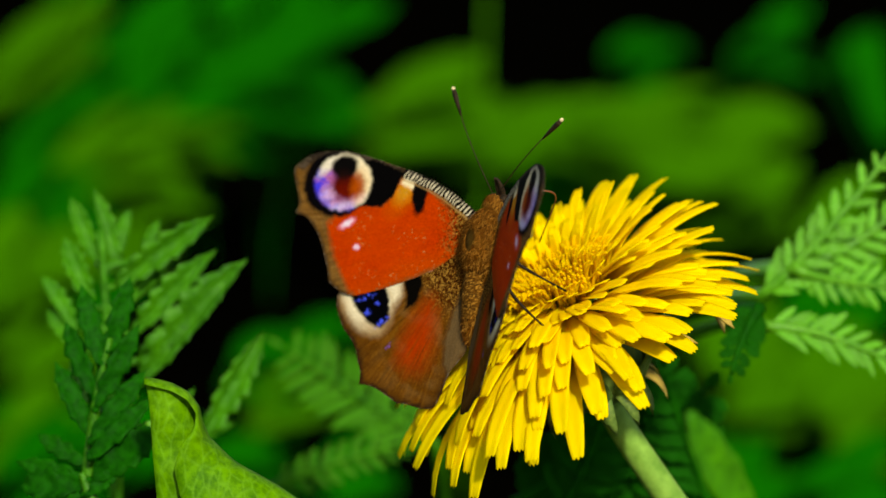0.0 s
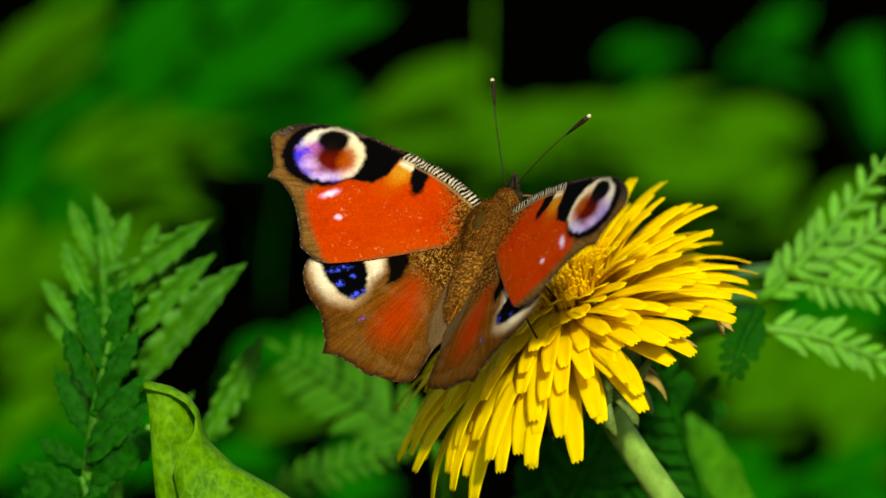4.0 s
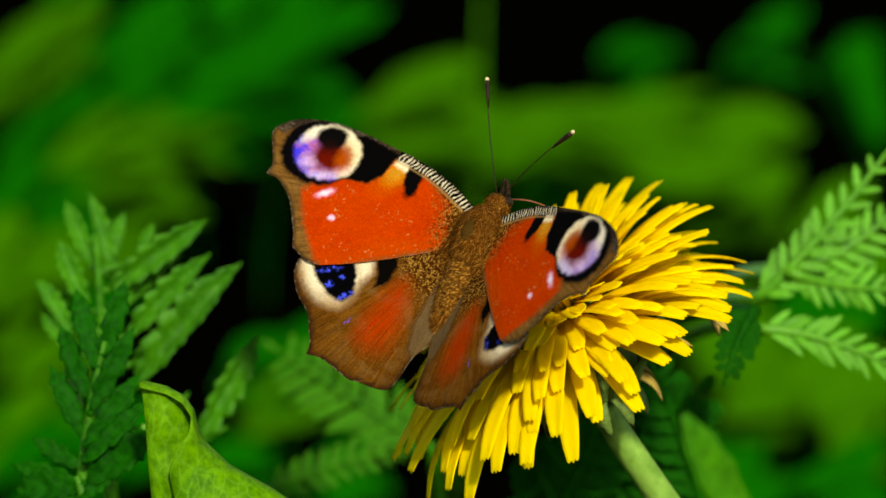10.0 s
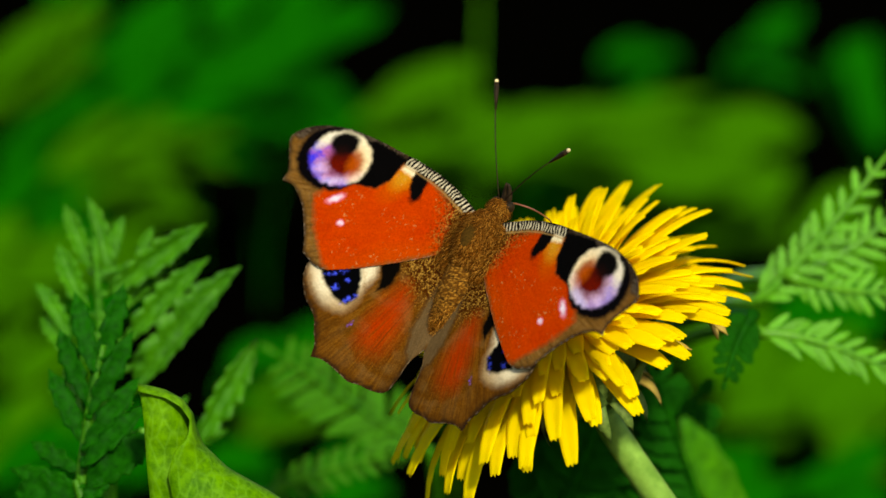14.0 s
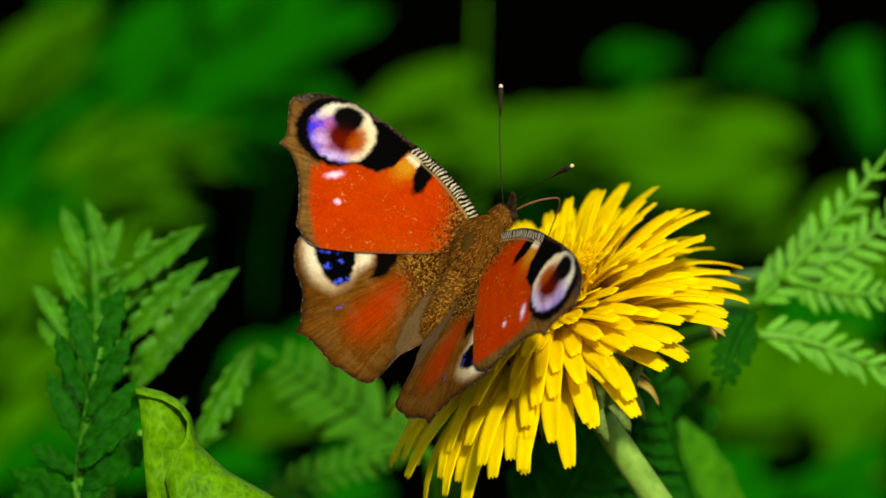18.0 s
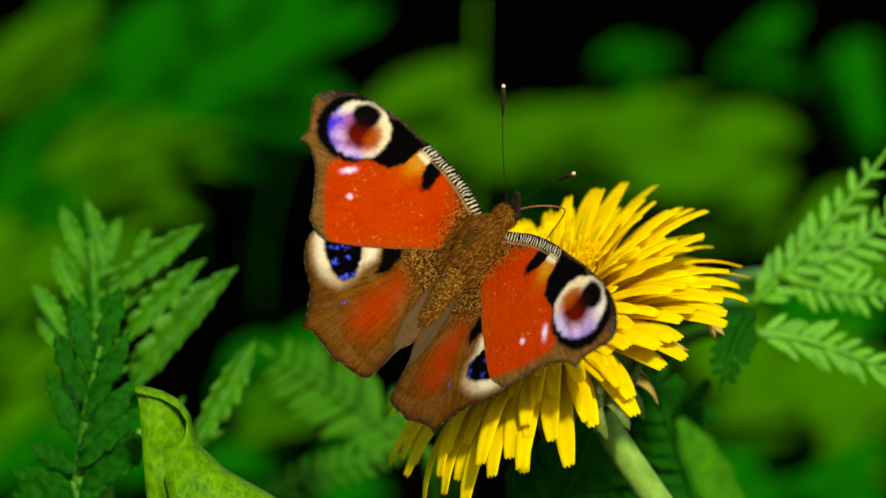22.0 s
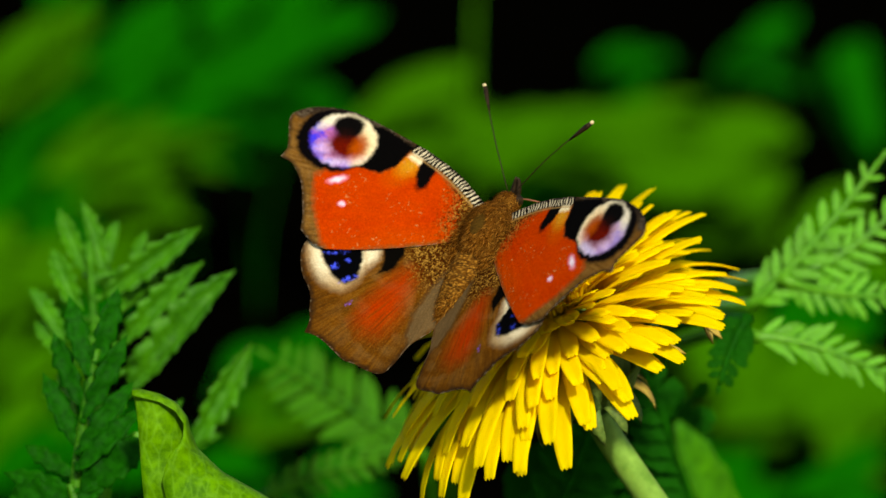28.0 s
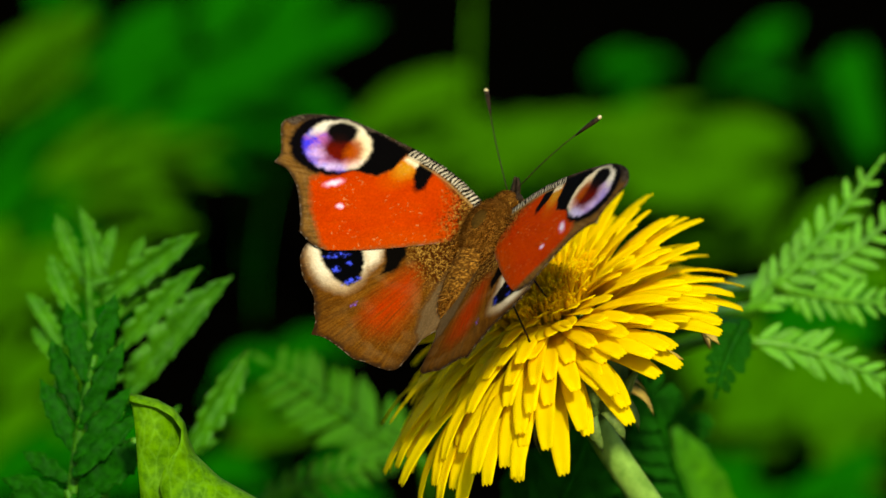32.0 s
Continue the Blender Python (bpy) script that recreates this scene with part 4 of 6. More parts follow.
    # eyespot: black crescent, violet, pink, maroon, cream
    col = lay(col, fade(ell(wx, wy, 625, 230, 67, 60, 12), 3), (0.003, 0.002, 0.003))
    ring = fade(ell(wx, wy, 636, 232, 56, 52, 12), 3.5)
    eye = np.ones(x.shape + (3,)) * srgb(246, 230, 194)
    eye = lay(eye, fade(wx - 622 - (wy - 200) * 0.25, 8) * (wy > 205) * shine, srgb(120, 84, 206))
    eye = lay(eye, fade(ell(wx, wy, 664, 246, 22, 30, 24), 12) * 0.55, srgb(244, 190, 112))
    eye = lay(eye, fade(ell(wx, wy, 608, 238, 48, 44, 8), 8), srgb(186, 106, 176) * shine + srgb(226, 210, 228) * (1 - shine))
    violet = np.clip((value_noise(x, y, 31, 11) - 0.3) * 2.6, 0, 1)
    eye = lay(eye, fade(wx - 604 + (n1 - 0.5) * 26 + (n2 - 0.5) * 14, 12) * np.clip(violet + 0.5, 0, 1) * shine, srgb(66, 56, 232))
    eye = lay(eye, fade(ell(wx, wy, 606, 243, 20, 15), 8) * 0.6, srgb(236, 196, 236))
    eye = lay(eye, fade(ell(wx, wy, 604, 254, 26, 3, 6), 4) * 0.5, srgb(128, 66, 120))
    eye = lay(eye, fade(ell(wx, wy, 606, 230, 24, 2.5, 2), 4) * 0.5, srgb(110, 60, 140))
    eye = lay(eye, fade(ell(wx, wy, 614, 272, 34, 8, -2), 8) * 0.8, srgb(214, 200, 244))
    eye = lay(eye, fade(ell(wx, wy, 640 + 4 * shine - 4, 240, 29 + 5 * (1 - shine), 27, 20), 9), srgb(120, 20, 3))
    eye = lay(eye, fade(ell(wx, wy, 658, 250, 12, 22, 24), 8) * 0.9, srgb(214, 92, 10))
    eye = lay(eye, fade(ell(wx, wy, 622, 190, 24, 9, -20), 6), srgb(240, 226, 204))
    eye = lay(eye, fade(ell(wx, wy, 648, 207, 26, 21, 12), 4), (0.004, 0.003, 0.003))
    eye = lay(eye, fade(ell(wx, wy, 640, 222, 12, 10), 8) * 0.8, (0.02, 0.004, 0.003))
    col = lay(col, ring, 0) + eye * ring[..., None]
    # cream mark, black bar, two pale dots
    col = lay(col, fade(poly_sd(wx, wy, [(738, 276), (752, 266), (766, 284), (757, 298), (750, 288)]), 3.5), srgb(246, 228, 186))
    col = lay(col, fade(ell(wx, wy, 763, 309, 34, 14, -62), 2.5), (0.003, 0.002, 0.002))
    col = lay(col, fade(ell(wx, wy, 618, 305, 13, 6, -12), 4) * 0.9, srgb(226, 186, 226))
    col = lay(col, fade(ell(wx, wy, 618, 305, 7, 3, -12), 3), srgb(248, 232, 244))
    col = lay(col, fade(ell(wx, wy, 619, 351, 5.5, 4.6), 2.5), srgb(240, 206, 232))
    # black and cream barring along the leading edge
    run = np.zeros(x.shape)
    dist = np.full(x.shape, 1e9)
    acc = 0.0
    for (x0, y0), (x1, y1) in zip(COSTA, COSTA[1:]):
        ln = math.hypot(x1 - x0, y1 - y0)
        t = np.clip(((x - x0) * (x1 - x0) + (y - y0) * (y1 - y0)) / ln**2, 0, 1)
        d = np.hypot(x - x0 - (x1 - x0) * t, y - y0 - (y1 - y0) * t)
        near = d < dist
        run = np.where(near, acc + t * ln, run)
        dist = np.where(near, d, dist)
        acc += ln
    band = fade(dist - 17, 2) * (run < acc - 3) * (run > 4)
    bars = np.clip((np.sin(run * 2 * math.pi / 6.6 - dist * 0.12 + (value_noise(x, y, 6, 12) - 0.5) * 6.0) - 0.12) * 3, 0, 1)
    col = lay(col, band, (0.004, 0.003, 0.003))
    col = lay(col, band * bars * fade(2 - dist + (n2 - 0.5) * 8, 3), srgb(214, 198, 166))
    col = lay(col, fade(np.abs(dist - 20.5) - 1.2, 1.2) * (run < acc - 3) * 0.8, srgb(196, 152, 92))
    return col


def hind_colours(x, y, outline, shine=1.0):
    n1, n2, n3 = value_noise(x, y, 11, 9), value_noise(x, y, 12, 2.6), value_noise(x, y, 13, 34)
    wx, wy = x + (n1 - 0.5) * 5 + (n2 - 0.5) * 2, y + (value_noise(x, y, 14, 9) - 0.5) * 5
    edge = -poly_sd(x, y, outline)
    ang = np.arctan2(y - 430, x - 830)
    rad = np.hypot(x - 830, y - 430)
    ray = value_noise(ang * 320, rad * 0.10, 19, 3)
    streak = value_noise(ang * 420, rad * 0.12, 15, 4)
    vein = np.abs(((ang * 8.0 + 0.2) % 1) - 0.5)
    # olive-brown ground with rays and pale dust
    col = np.ones(x.shape + (3,)) * srgb(132, 76, 12)
    col = lay(col, np.clip((ray - 0.4) * 2.2, 0, 1) * 0.6, srgb(80, 46, 8))
    col = lay(col, np.clip((0.42 - ray) * 2.2, 0, 1) * 0.5, srgb(178, 120, 36))
    col = lay(col, np.clip((n3 - 0.3) * 1.4, 0, 1) * 0.5, srgb(92, 56, 12))
    col = lay(col, speckle(x, y, 22, 3.6) * 0.2, srgb(196, 138, 56))
    dust = np.clip((value_noise(x, y, 23, 26) - 0.5) * 3, 0, 1) * fade(600 - x - (wy - 560) * 0.4, 40)
    col = lay(col, dust * 0.22, srgb(190, 146, 84))
    wedge = [(712, 488), (730, 486), (712, 530), (690, 575), (668, 610), (648, 616), (626, 602), (620, 572), (640, 544), (672, 514)]
    red = fade(poly_sd(wx, wy, wedge), 18) * fade(wy - 596, 40)
    col = lay(col, red * (0.6 + 0.4 * streak), srgb(214, 58, 1))
    col = lay(col, red * np.clip((0.4 - streak) * 3, 0, 1) * 0.5, srgb(120, 60, 10))
    col = lay(col, fade(vein - 0.02, 0.03) * 0.35, srgb(62, 34, 8))
    # cream cup round the black eye, fading to tan below
    cup = [(554, 380), (555, 440), (560, 472), (569, 496), (584, 511), (603, 519), (622, 512), (638, 499), (652, 478), (668, 466), (680, 444), (684, 380)]
    pale = np.ones(x.shape + (3,)) * srgb(240, 222, 186)
    pale = lay(pale, np.clip((wy - 470) / 40, 0, 1) * 0.8, srgb(180, 138, 82))
    pale = lay(pale, fade(wx - 566, 8) * 0.7, srgb(186, 144, 90))
    pale = lay(pale, fade(np.abs(wx - 650) - 2, 4) * (wy < 500) * 0.6, srgb(190, 156, 110))
    pale = lay(pale, fade(ell(wx, wy, 684, 452, 6, 40, 16), 6) * 0.7, srgb(150, 116, 70))
    pale = lay(pale, fade(ell(wx, wy, 640, 500, 20, 12, -40), 10) * 0.7, srgb(170, 126, 72))
    m = fade(poly_sd(wx, wy, cup), 8) * np.clip(1.15 - np.clip((wy - 500) / 40, 0, 1) * 0.55, 0, 1)
    m = np.clip(m, 0, 1)
    col = lay(col, m, 0) + pale * m[..., None]
    col = lay(col, fade(poly_sd(wx, wy, [(580, 380), (580, 442), (584, 462), (592, 484), (602, 498), (616, 505), (632, 497), (641, 478), (646, 450), (648, 380)]), 3), (0.001, 0.001, 0.002))
    blue = np.clip((value_noise(x, y, 16, 4.5) - 0.45) * 5, 0, 1)
    for cx, cy, a, b, t, k in ((604, 444, 17, 5, 0, 1), (599, 470, 7, 6, 0, 1.2), (619, 496, 13, 4, -18, 1.5), (622, 462, 4, 4, 0, 0.8)):
        col = lay(col, fade(ell(wx, wy, cx, cy, a, b, t), 2.5) * np.clip(blue * k + 0.06, 0, 1) * shine, srgb(66, 84, 244))
    col = lay(col, fade(ell(wx, wy, 614, 541, 5, 2.6, -25), 1.6) * np.clip(blue + 0.3, 0, 1), srgb(126, 84, 220))
    col = lay(col, fade(edge - 20 - (n1 - 0.5) * 14, 14) * 0.55 * fade(x - 720, 20) * fade(470 - y, 20), srgb(84, 50, 14))
    # golden scales over the base, grey inner fold
    base = np.clip((wx - 698 + (470 - wy) * 0.34) / 50, 0, 1)
    gold = np.ones(x.shape + (3,)) * srgb(84, 40, 3)
    gold = lay(gold, n3 * 0.4, srgb(78, 36, 2))
    gold = lay(gold, speckle(x, y, 25, 4.4) * 0.95, srgb(232, 170, 72))
    gold = lay(gold, np.clip((0.38 - n2) * 6, 0, 1) * 0.8, srgb(48, 26, 6))
    m = np.clip(base * 1.5 - 0.2 + (n2 - 0.5) * 1.0, 0, 1) * (base > 0)
    col = lay(col, m, 0) + gold * m[..., None]
    fold = [(792, 490), (768, 508), (738, 538), (716, 568), (700, 606), (700, 630), (728, 610), (750, 596), (764, 560)]
    fm = fade(poly_sd(wx, wy, fold), 5)
    col = lay(col, fm * 0.85, srgb(122, 98, 64))
    col = lay(col, fm * np.clip((value_noise(ang * 500, rad * 0.14, 27, 4) - 0.45) * 2.5, 0, 1) * 0.4, srgb(96, 70, 38))
    col = lay(col, fade(np.abs(poly_sd(wx, wy, fold)) - 2, 2) * 0.5 * fade(wx - 790, 6), srgb(84, 48, 10))
    col = lay(col, fade(poly_sd(wx, wy, [(722, 400), (720, 440), (712, 462), (694, 486), (668, 491), (676, 470), (684, 446), (690, 400)]), 3), (0.003, 0.002, 0.001))
    # dark scalloped rim
    col = lay(col, fade(edge - 6 - (n1 - 0.5) * 8, 4) * 0.85 * fade(x - 700, 12), srgb(52, 34, 18))
    col = lay(col, fade(edge - 1.4, 0.8) * np.clip((ray - 0.5) * 5, 0, 1) * 0.6, srgb(168, 146, 116))
    return col


def wing_mesh(name, pts, corners, chart, colours, side, step=1.45, camber=0.0006, sag=0.0):
    outline = smooth_closed(pts, corners, 6)
    # scalloped, slightly frayed rim
    lo, hi = outline.min(0) - 2 * step, outline.max(0) + 2 * step
    gx, gy = np.meshgrid(np.arange(lo[0], hi[0], step), np.arange(lo[1], hi[1], step), indexing='ij')
    sd = poly_sd(gx, gy, outline)
    ins = sd < 0
    quad = ins[:-1, :-1] | ins[1:, :-1] | ins[:-1, 1:] | ins[1:, 1:]
    use = np.zeros(gx.shape, bool)
    for a in (slice(None, -1), slice(1, None)):
        for b in (slice(None, -1), slice(1, None)):
            use[a, b] |= quad
    # pull the outer corners back to the outline
    ox, oy = gx[use & ~ins], gy[use & ~ins]
    best, bx, by = np.full(ox.shape, 1e9), ox.copy(), oy.copy()
    for (x0, y0), (x1, y1) in zip(outline, np.roll(outline, -1, 0)):
        ex, ey = x1 - x0, y1 - y0
        t = np.clip(((ox - x0) * ex + (oy - y0) * ey) / (ex * ex + ey * ey + 1e-9), 0, 1)
        d = np.hypot(ox - x0 - ex * t, oy - y0 - ey * t)
        n = d < best
        best, bx, by = np.where(n, d, best), np.where(n, x0 + ex * t, bx), np.where(n, y0 + ey * t, by)
    gx[use & ~ins], gy[use & ~ins] = bx, by
    idx = -np.ones(gx.shape, int)
    idx[use] = np.arange(use.sum())
    x, y = gx[use], gy[use]
    u = (chart[0][0] * x + chart[0][1] * y + chart[0][2]) / 1000
    v = (chart[1][0] * x + chart[1][1] * y + chart[1][2]) / 1000
    r = np.hypot(u, v)
    ang = np.arctan2(v, u)
    fold = camber * np.sin(np.clip(r / 0.028, 0, 1) * math.pi) + 0.000010 * np.sin(ang * 42) * np.clip(r / 0.01, 0, 1) - sag * np.clip((y - 398) / 44, 0, 1) ** 2
    top = np.stack([u * side, v, fold], 1)
    low = top - np.array([0, 0, 0.00012])
    # weaker glint of violet and blue on the right wing is put into its colours
    tint = colours(x, y, outline, 1.0 if side < 0 else 0.4)
    tint = tint * (0.445 + 0.255 * np.clip(tint[:, 2:3] * 2.5, 0, 1))
    under = np.ones((len(x), 3)) * srgb(46, 36, 28)
    n = len(x)
    a, b, c, d = idx[:-1, :-1][quad], idx[1:, :-1][quad], idx[1:, 1:][quad], idx[:-1, 1:][quad]
    f1 = np.stack([a, b, c, d], 1)
    # edges used once are the rim
    e = np.concatenate([np.stack([f1[:, k], f1[:, (k + 1) % 4]], 1) for k in range(4)])
    keys = e.min(1).astype(np.int64) * n + e.max(1)
    uniq, first, count = np.unique(keys, return_index=True, return_counts=True)
    rim = e[first[count == 1]]
    rim_f = np.stack([rim[:, 1], rim[:, 0], rim[:, 0] + n, rim[:, 1] + n], 1)
    faces = np.concatenate([f1, f1[:, ::-1] + n, rim_f])
    if side < 0:
        faces = faces[:, ::-1]
    me = bpy.data.meshes.new(name)
    me.vertices.add(2 * n)
    me.vertices.foreach_set("co", np.concatenate([top, low]).ravel())
    me.loops.add(faces.size)
    me.loops.foreach_set("vertex_index", faces.ravel())
    me.polygons.add(len(faces))
    me.polygons.foreach_set("loop_start", np.arange(len(faces)) * 4)
    me.polygons.foreach_set("use_smooth", np.ones(len(faces), bool))
    me.update(calc_edges=True)
    me.validate()
    att = me.attributes.new("tint", 'FLOAT_COLOR', 'POINT')
    rgba = np.concatenate([np.concatenate([tint, under]), np.ones((2 * n, 1))], 1)
    att.data.foreach_set("color", rgba.ravel())
    me.materials.append(MAT_WING)
    return me


def fur(shapes, count, length, seed, colours, lie=(0, -1, 0.2)):
    """Fine hairs over rounded shapes: each a thin bent spike."""
    rng = random.Random(seed)
    verts, faces, tint = [], [], []
    for centre, radii, weight, bald in shapes:
        for _ in range(int(count * weight)):
            a, z = rng.uniform(0, 2 * math.pi), rng.uniform(-0.5, bald)
            w = math.sqrt(1 - z * z)
            nrm = Vector((w * math.cos(a), w * math.sin(a), z))
            p = Vector(centre) + Vector((nrm.x * radii[0], nrm.y * radii[1], nrm.z * radii[2]))
            d = (nrm * 0.55 + Vector(lie) + Vector((rng.uniform(-1, 1), rng.uniform(-1, 1), rng.uniform(-1, 1))) * 0.45).normalized()
            ln = length * rng.uniform(0.5, 1.2)
            s = d.cross(nrm)
            s = (s if s.length > 1e-4 else d.orthogonal()).normalized() * 0.000022
            t = nrm * 0.00004
            k = len(verts)
            verts += [p - s, p + s, p + t, p + d * ln * 0.6 + s * 0.5, p + d * ln * 0.6 - s * 0.5, p + d * ln - nrm * ln * 0.12]
            faces += [(k, k + 1, k + 3, k + 4), (k + 1, k + 2, k + 3), (k + 2, k, k + 4), (k + 4, k + 3, k + 5), (k + 2, k + 4, k + 3)]
            c = colours[rng.randrange(len(colours))]
            tint += [[*c, 1]] * 6
    me = bpy.data.meshes.new("fur")
    me.from_pydata([tuple(v) for v in verts], [], faces)
    att = me.attributes.new("tint", 'FLOAT_COLOR', 'POINT')
    att.data.foreach_set("color", np.array(tint).ravel())
    me.materials.append(MAT_FUR)
    return me


BROWNS = [tuple(srgb(*c)) for c in ((116, 64, 8), (74, 40, 5), (134, 78, 14), (34, 18, 3), (104, 58, 8), (48, 26, 3), (214, 152, 62), (90, 50, 6))]
butterfly = thing("butterfly", Matrix(), "peacock butterfly with rust-red wings and blue eyespots, feeding", "butterfly")
WINGS, FEELERS = {}, {}


def build_butterfly():
    bm = ball(0.0027, (0, 0, -0.0001), (1.0, 1.5, 0.95), 4)
    me = finish("thorax", bm, MAT_FUR)
    # dark olive shield with a crease round it and one across, tawny outside
    shield = lambda p: np.hypot(p[:, 0] / 0.0015, (p[:, 1] - 0.0002) / 0.0028)
    crease = lambda p: np.clip(1 - np.abs(shield(p) - 1) * 9, 0, 1) + np.clip(1 - np.abs(p[:, 1] + 0.0012 + 60 * p[:, 0] ** 2) / 0.00016, 0, 1) * (shield(p) < 1)
    paint(me, lambda p: lay(lay(np.ones((len(p), 3)) * srgb(82, 48, 10), np.clip((1.1 - shield(p)) * 5, 0, 1), srgb(70, 48, 12)), np.clip(crease(p), 0, 1) * 0.85, srgb(22, 14, 4)))
    part("thorax", me, None, butterfly, "brown furry thorax")
    bm = bmesh.new()
    ys = [i / 90 for i in range(91)]
    tube([(0, -0.003 - 0.0125 * s, -0.0008 - 0.0022 * s * s) for s in ys], [0.0022 * (math.sin(math.pi * min(1, 0.30 + 0.68 * s)) ** 0.6) * (1 + 0.02 * math.cos(s * 8 * 2 * math.pi)) + 0.00025 for s in ys], 64, bm)
    me = finish("abdomen", bm, MAT_FUR)
    around = lambda p: np.arctan2(p[:, 0], p[:, 2] + 0.002) * 26
    paint(me, lambda p: lay(lay(np.ones((len(p), 3)) * srgb(84, 50, 10), np.clip(np.sin(p[:, 1] * 2 * math.pi / 0.00158), 0, 1) * 0.6, srgb(40, 24, 5)), speckle(around(p), p[:, 1] / 0.000075, 25, 3.4) * 0.7, srgb(186, 130, 48)))
    part("abdomen", me, None, butterfly, "dark brown banded abdomen")
    bm = ball(0.0014, (0, 0.0052, -0.0008), (1.05, 0.95, 0.95), 3)
    me = finish("head", bm, MAT_FUR)
    paint(me, lambda p: np.ones((len(p), 3)) * srgb(34, 20, 6))
    part("head", me, None, butterfly)
    for s in (-1, 1):
        part("eye", ball(0.0008, (s * 0.0012, 0.0057, -0.0009), (0.8, 1, 1), 3), MAT_CHITIN, butterfly, "dark rounded eye")
        part("palp", tube(bezier([(s * 0.0004, 0.0062, -0.0012), (s * 0.0005, 0.0074, -0.0008), (s * 0.0002, 0.0084, 0.0003)], 6), [0.0004, 0.0004, 0.0004, 0.00036, 0.0003, 0.00024, 0.00014], 8), MAT_CHITIN, butterfly)
        # four walking legs bent down to the petals
        for y, out, fwd in ((0.0, 0.0085, -0.0045), (-0.002, 0.009, -0.009)):
            knee = (s * out * 0.6, y + fwd * 0.5, -0.0015)
            part("leg", tube(bezier([(s * 0.001, y, -0.002), knee, knee, (s * out, y + fwd, -0.0085)], 9), [0.0003] * 3 + [0.00022] * 4 + [0.00014] * 3, 6), MAT_CHITIN, butterfly)
    shapes = [((0, 0, 0.0), (0.0029, 0.0043, 0.0025), 1.6, 0.91), ((0, 0.0050, -0.0008), (0.0015, 0.0014, 0.0014), 0.25, 1), ((0, -0.007, -0.0014), (0.0022, 0.0066, 0.0020), 0.45, 1),
              ((0.0030, -0.0010, 0.0001), (0.0022, 0.0042, 0.0008), 0.25, 1), ((-0.0030, -0.0010, 0.0001), (0.0022, 0.0042, 0.0008), 0.25, 1)]
    tongue = part("proboscis", tube(bezier([(0, 0, 0), (0.0011, 0.0026, 0), (0.0021, 0.0046, -0.002)], 8) + bezier([(0.0021, 0.0046, -0.002), (0.0021, 0.0059, -0.0039), (0.0011, 0.0032, -0.0056), (0.0003, -0.0012, -0.0096)], 10)[1:], [0.00012] * 10 + [0.0001] * 9, 6), MAT_PROBOSCIS, butterfly, "thin brown feeding tube")
    tongue.matrix_basis = Matrix.Translation((-0.0003, 0.0066, -0.0026))
    FEELERS[0] = tongue
    ob = part("fur", fur(shapes, 30000, 0.0011, 3, BROWNS), None, butterfly, "brown and golden hairs")
    ob["kind"] = "stuff"
    for key, pts, cor, chart, cols, root in (("fore", FORE, (0, 19, 26, 29), FORE_MAP, fore_colours, (0.002, 0.0015, 0.0002)), ("hind", HIND, (0, 13, 21), HIND_MAP, hind_colours, (0.002, -0.002, 0.0))):
        for side in (-1, 1):
            w = part(key + "wing", wing_mesh(key + "wing", pts, cor, chart, cols, side, 1.15, 0.0002 if key == "fore" else 0.0, 0.0003 if key == "fore" else 0.0), None, butterfly, "rust-red forewing with a violet eyespot and brown rim" if key == "fore" else "brown hindwing with a blue-black eyespot ringed with cream")
            w.matrix_basis = Matrix.Translation((side * root[0], root[1], root[2]))
            WINGS[key, side] = w
    for side in (-1, 1):
        bm = tube([(0, 0.016 * i / 12, 0.0006 * math.sin(i / 12 * 3.1)) for i in range(10)], [0.00008] * 10, 6)
        tube([(0, 0.0118, 0.0004), (0, 0.0134, 0.00025), (0, 0.0148, 0.0001), (0, 0.0156, 0.0)], [0.00012, 0.00026, 0.00036, 0.00028], 8, bm)
        a = part("antenna", bm, MAT_CHITIN, butterfly, "thin dark antenna with a pale tip")
        part("antenna_tip", ball(0.00027, (0, 0.0158, 0), (1, 1.2, 1), 2), MAT_CLUB, a, "pale yellow tip")
        FEELERS[side] = a


build_butterfly()


def hinge(side, root, flap, sweep, pitch):
    """The pose of a wing on the body: raised, swept forward and tilted, in degrees."""
    return Matrix.Translation((side * root[0], root[1], root[2])) @ (Euler((0, radians(-flap * side), 0)).to_matrix() @ Euler((0, 0, radians(sweep * side))).to_matrix() @ Euler((radians(pitch), 0, 0)).to_matrix()).to_4x4()


def feeler(side, x, y, z):
    """The pose of an antenna that points along (x, y, z) from the head."""
    y_axis = Vector((x, y, z)).normalized()
    x_axis = y_axis.cross(Vector((0, 0, 1))).normalized()
    return Matrix.Translation((side * 0.0005, 0.0062, -0.0002)) @ Matrix((x_axis, y_axis, x_axis.cross(y_axis))).transposed().to_4x4()


def tongue_turn(x, y, z, angle):
    """The pose of the feeding tube, swung about (x, y, z) at the head."""
    return Matrix.Translation((-0.0003, 0.0066, -0.0026)) @ Matrix.Rotation(radians(angle), 4, Vector((x, y, z)))


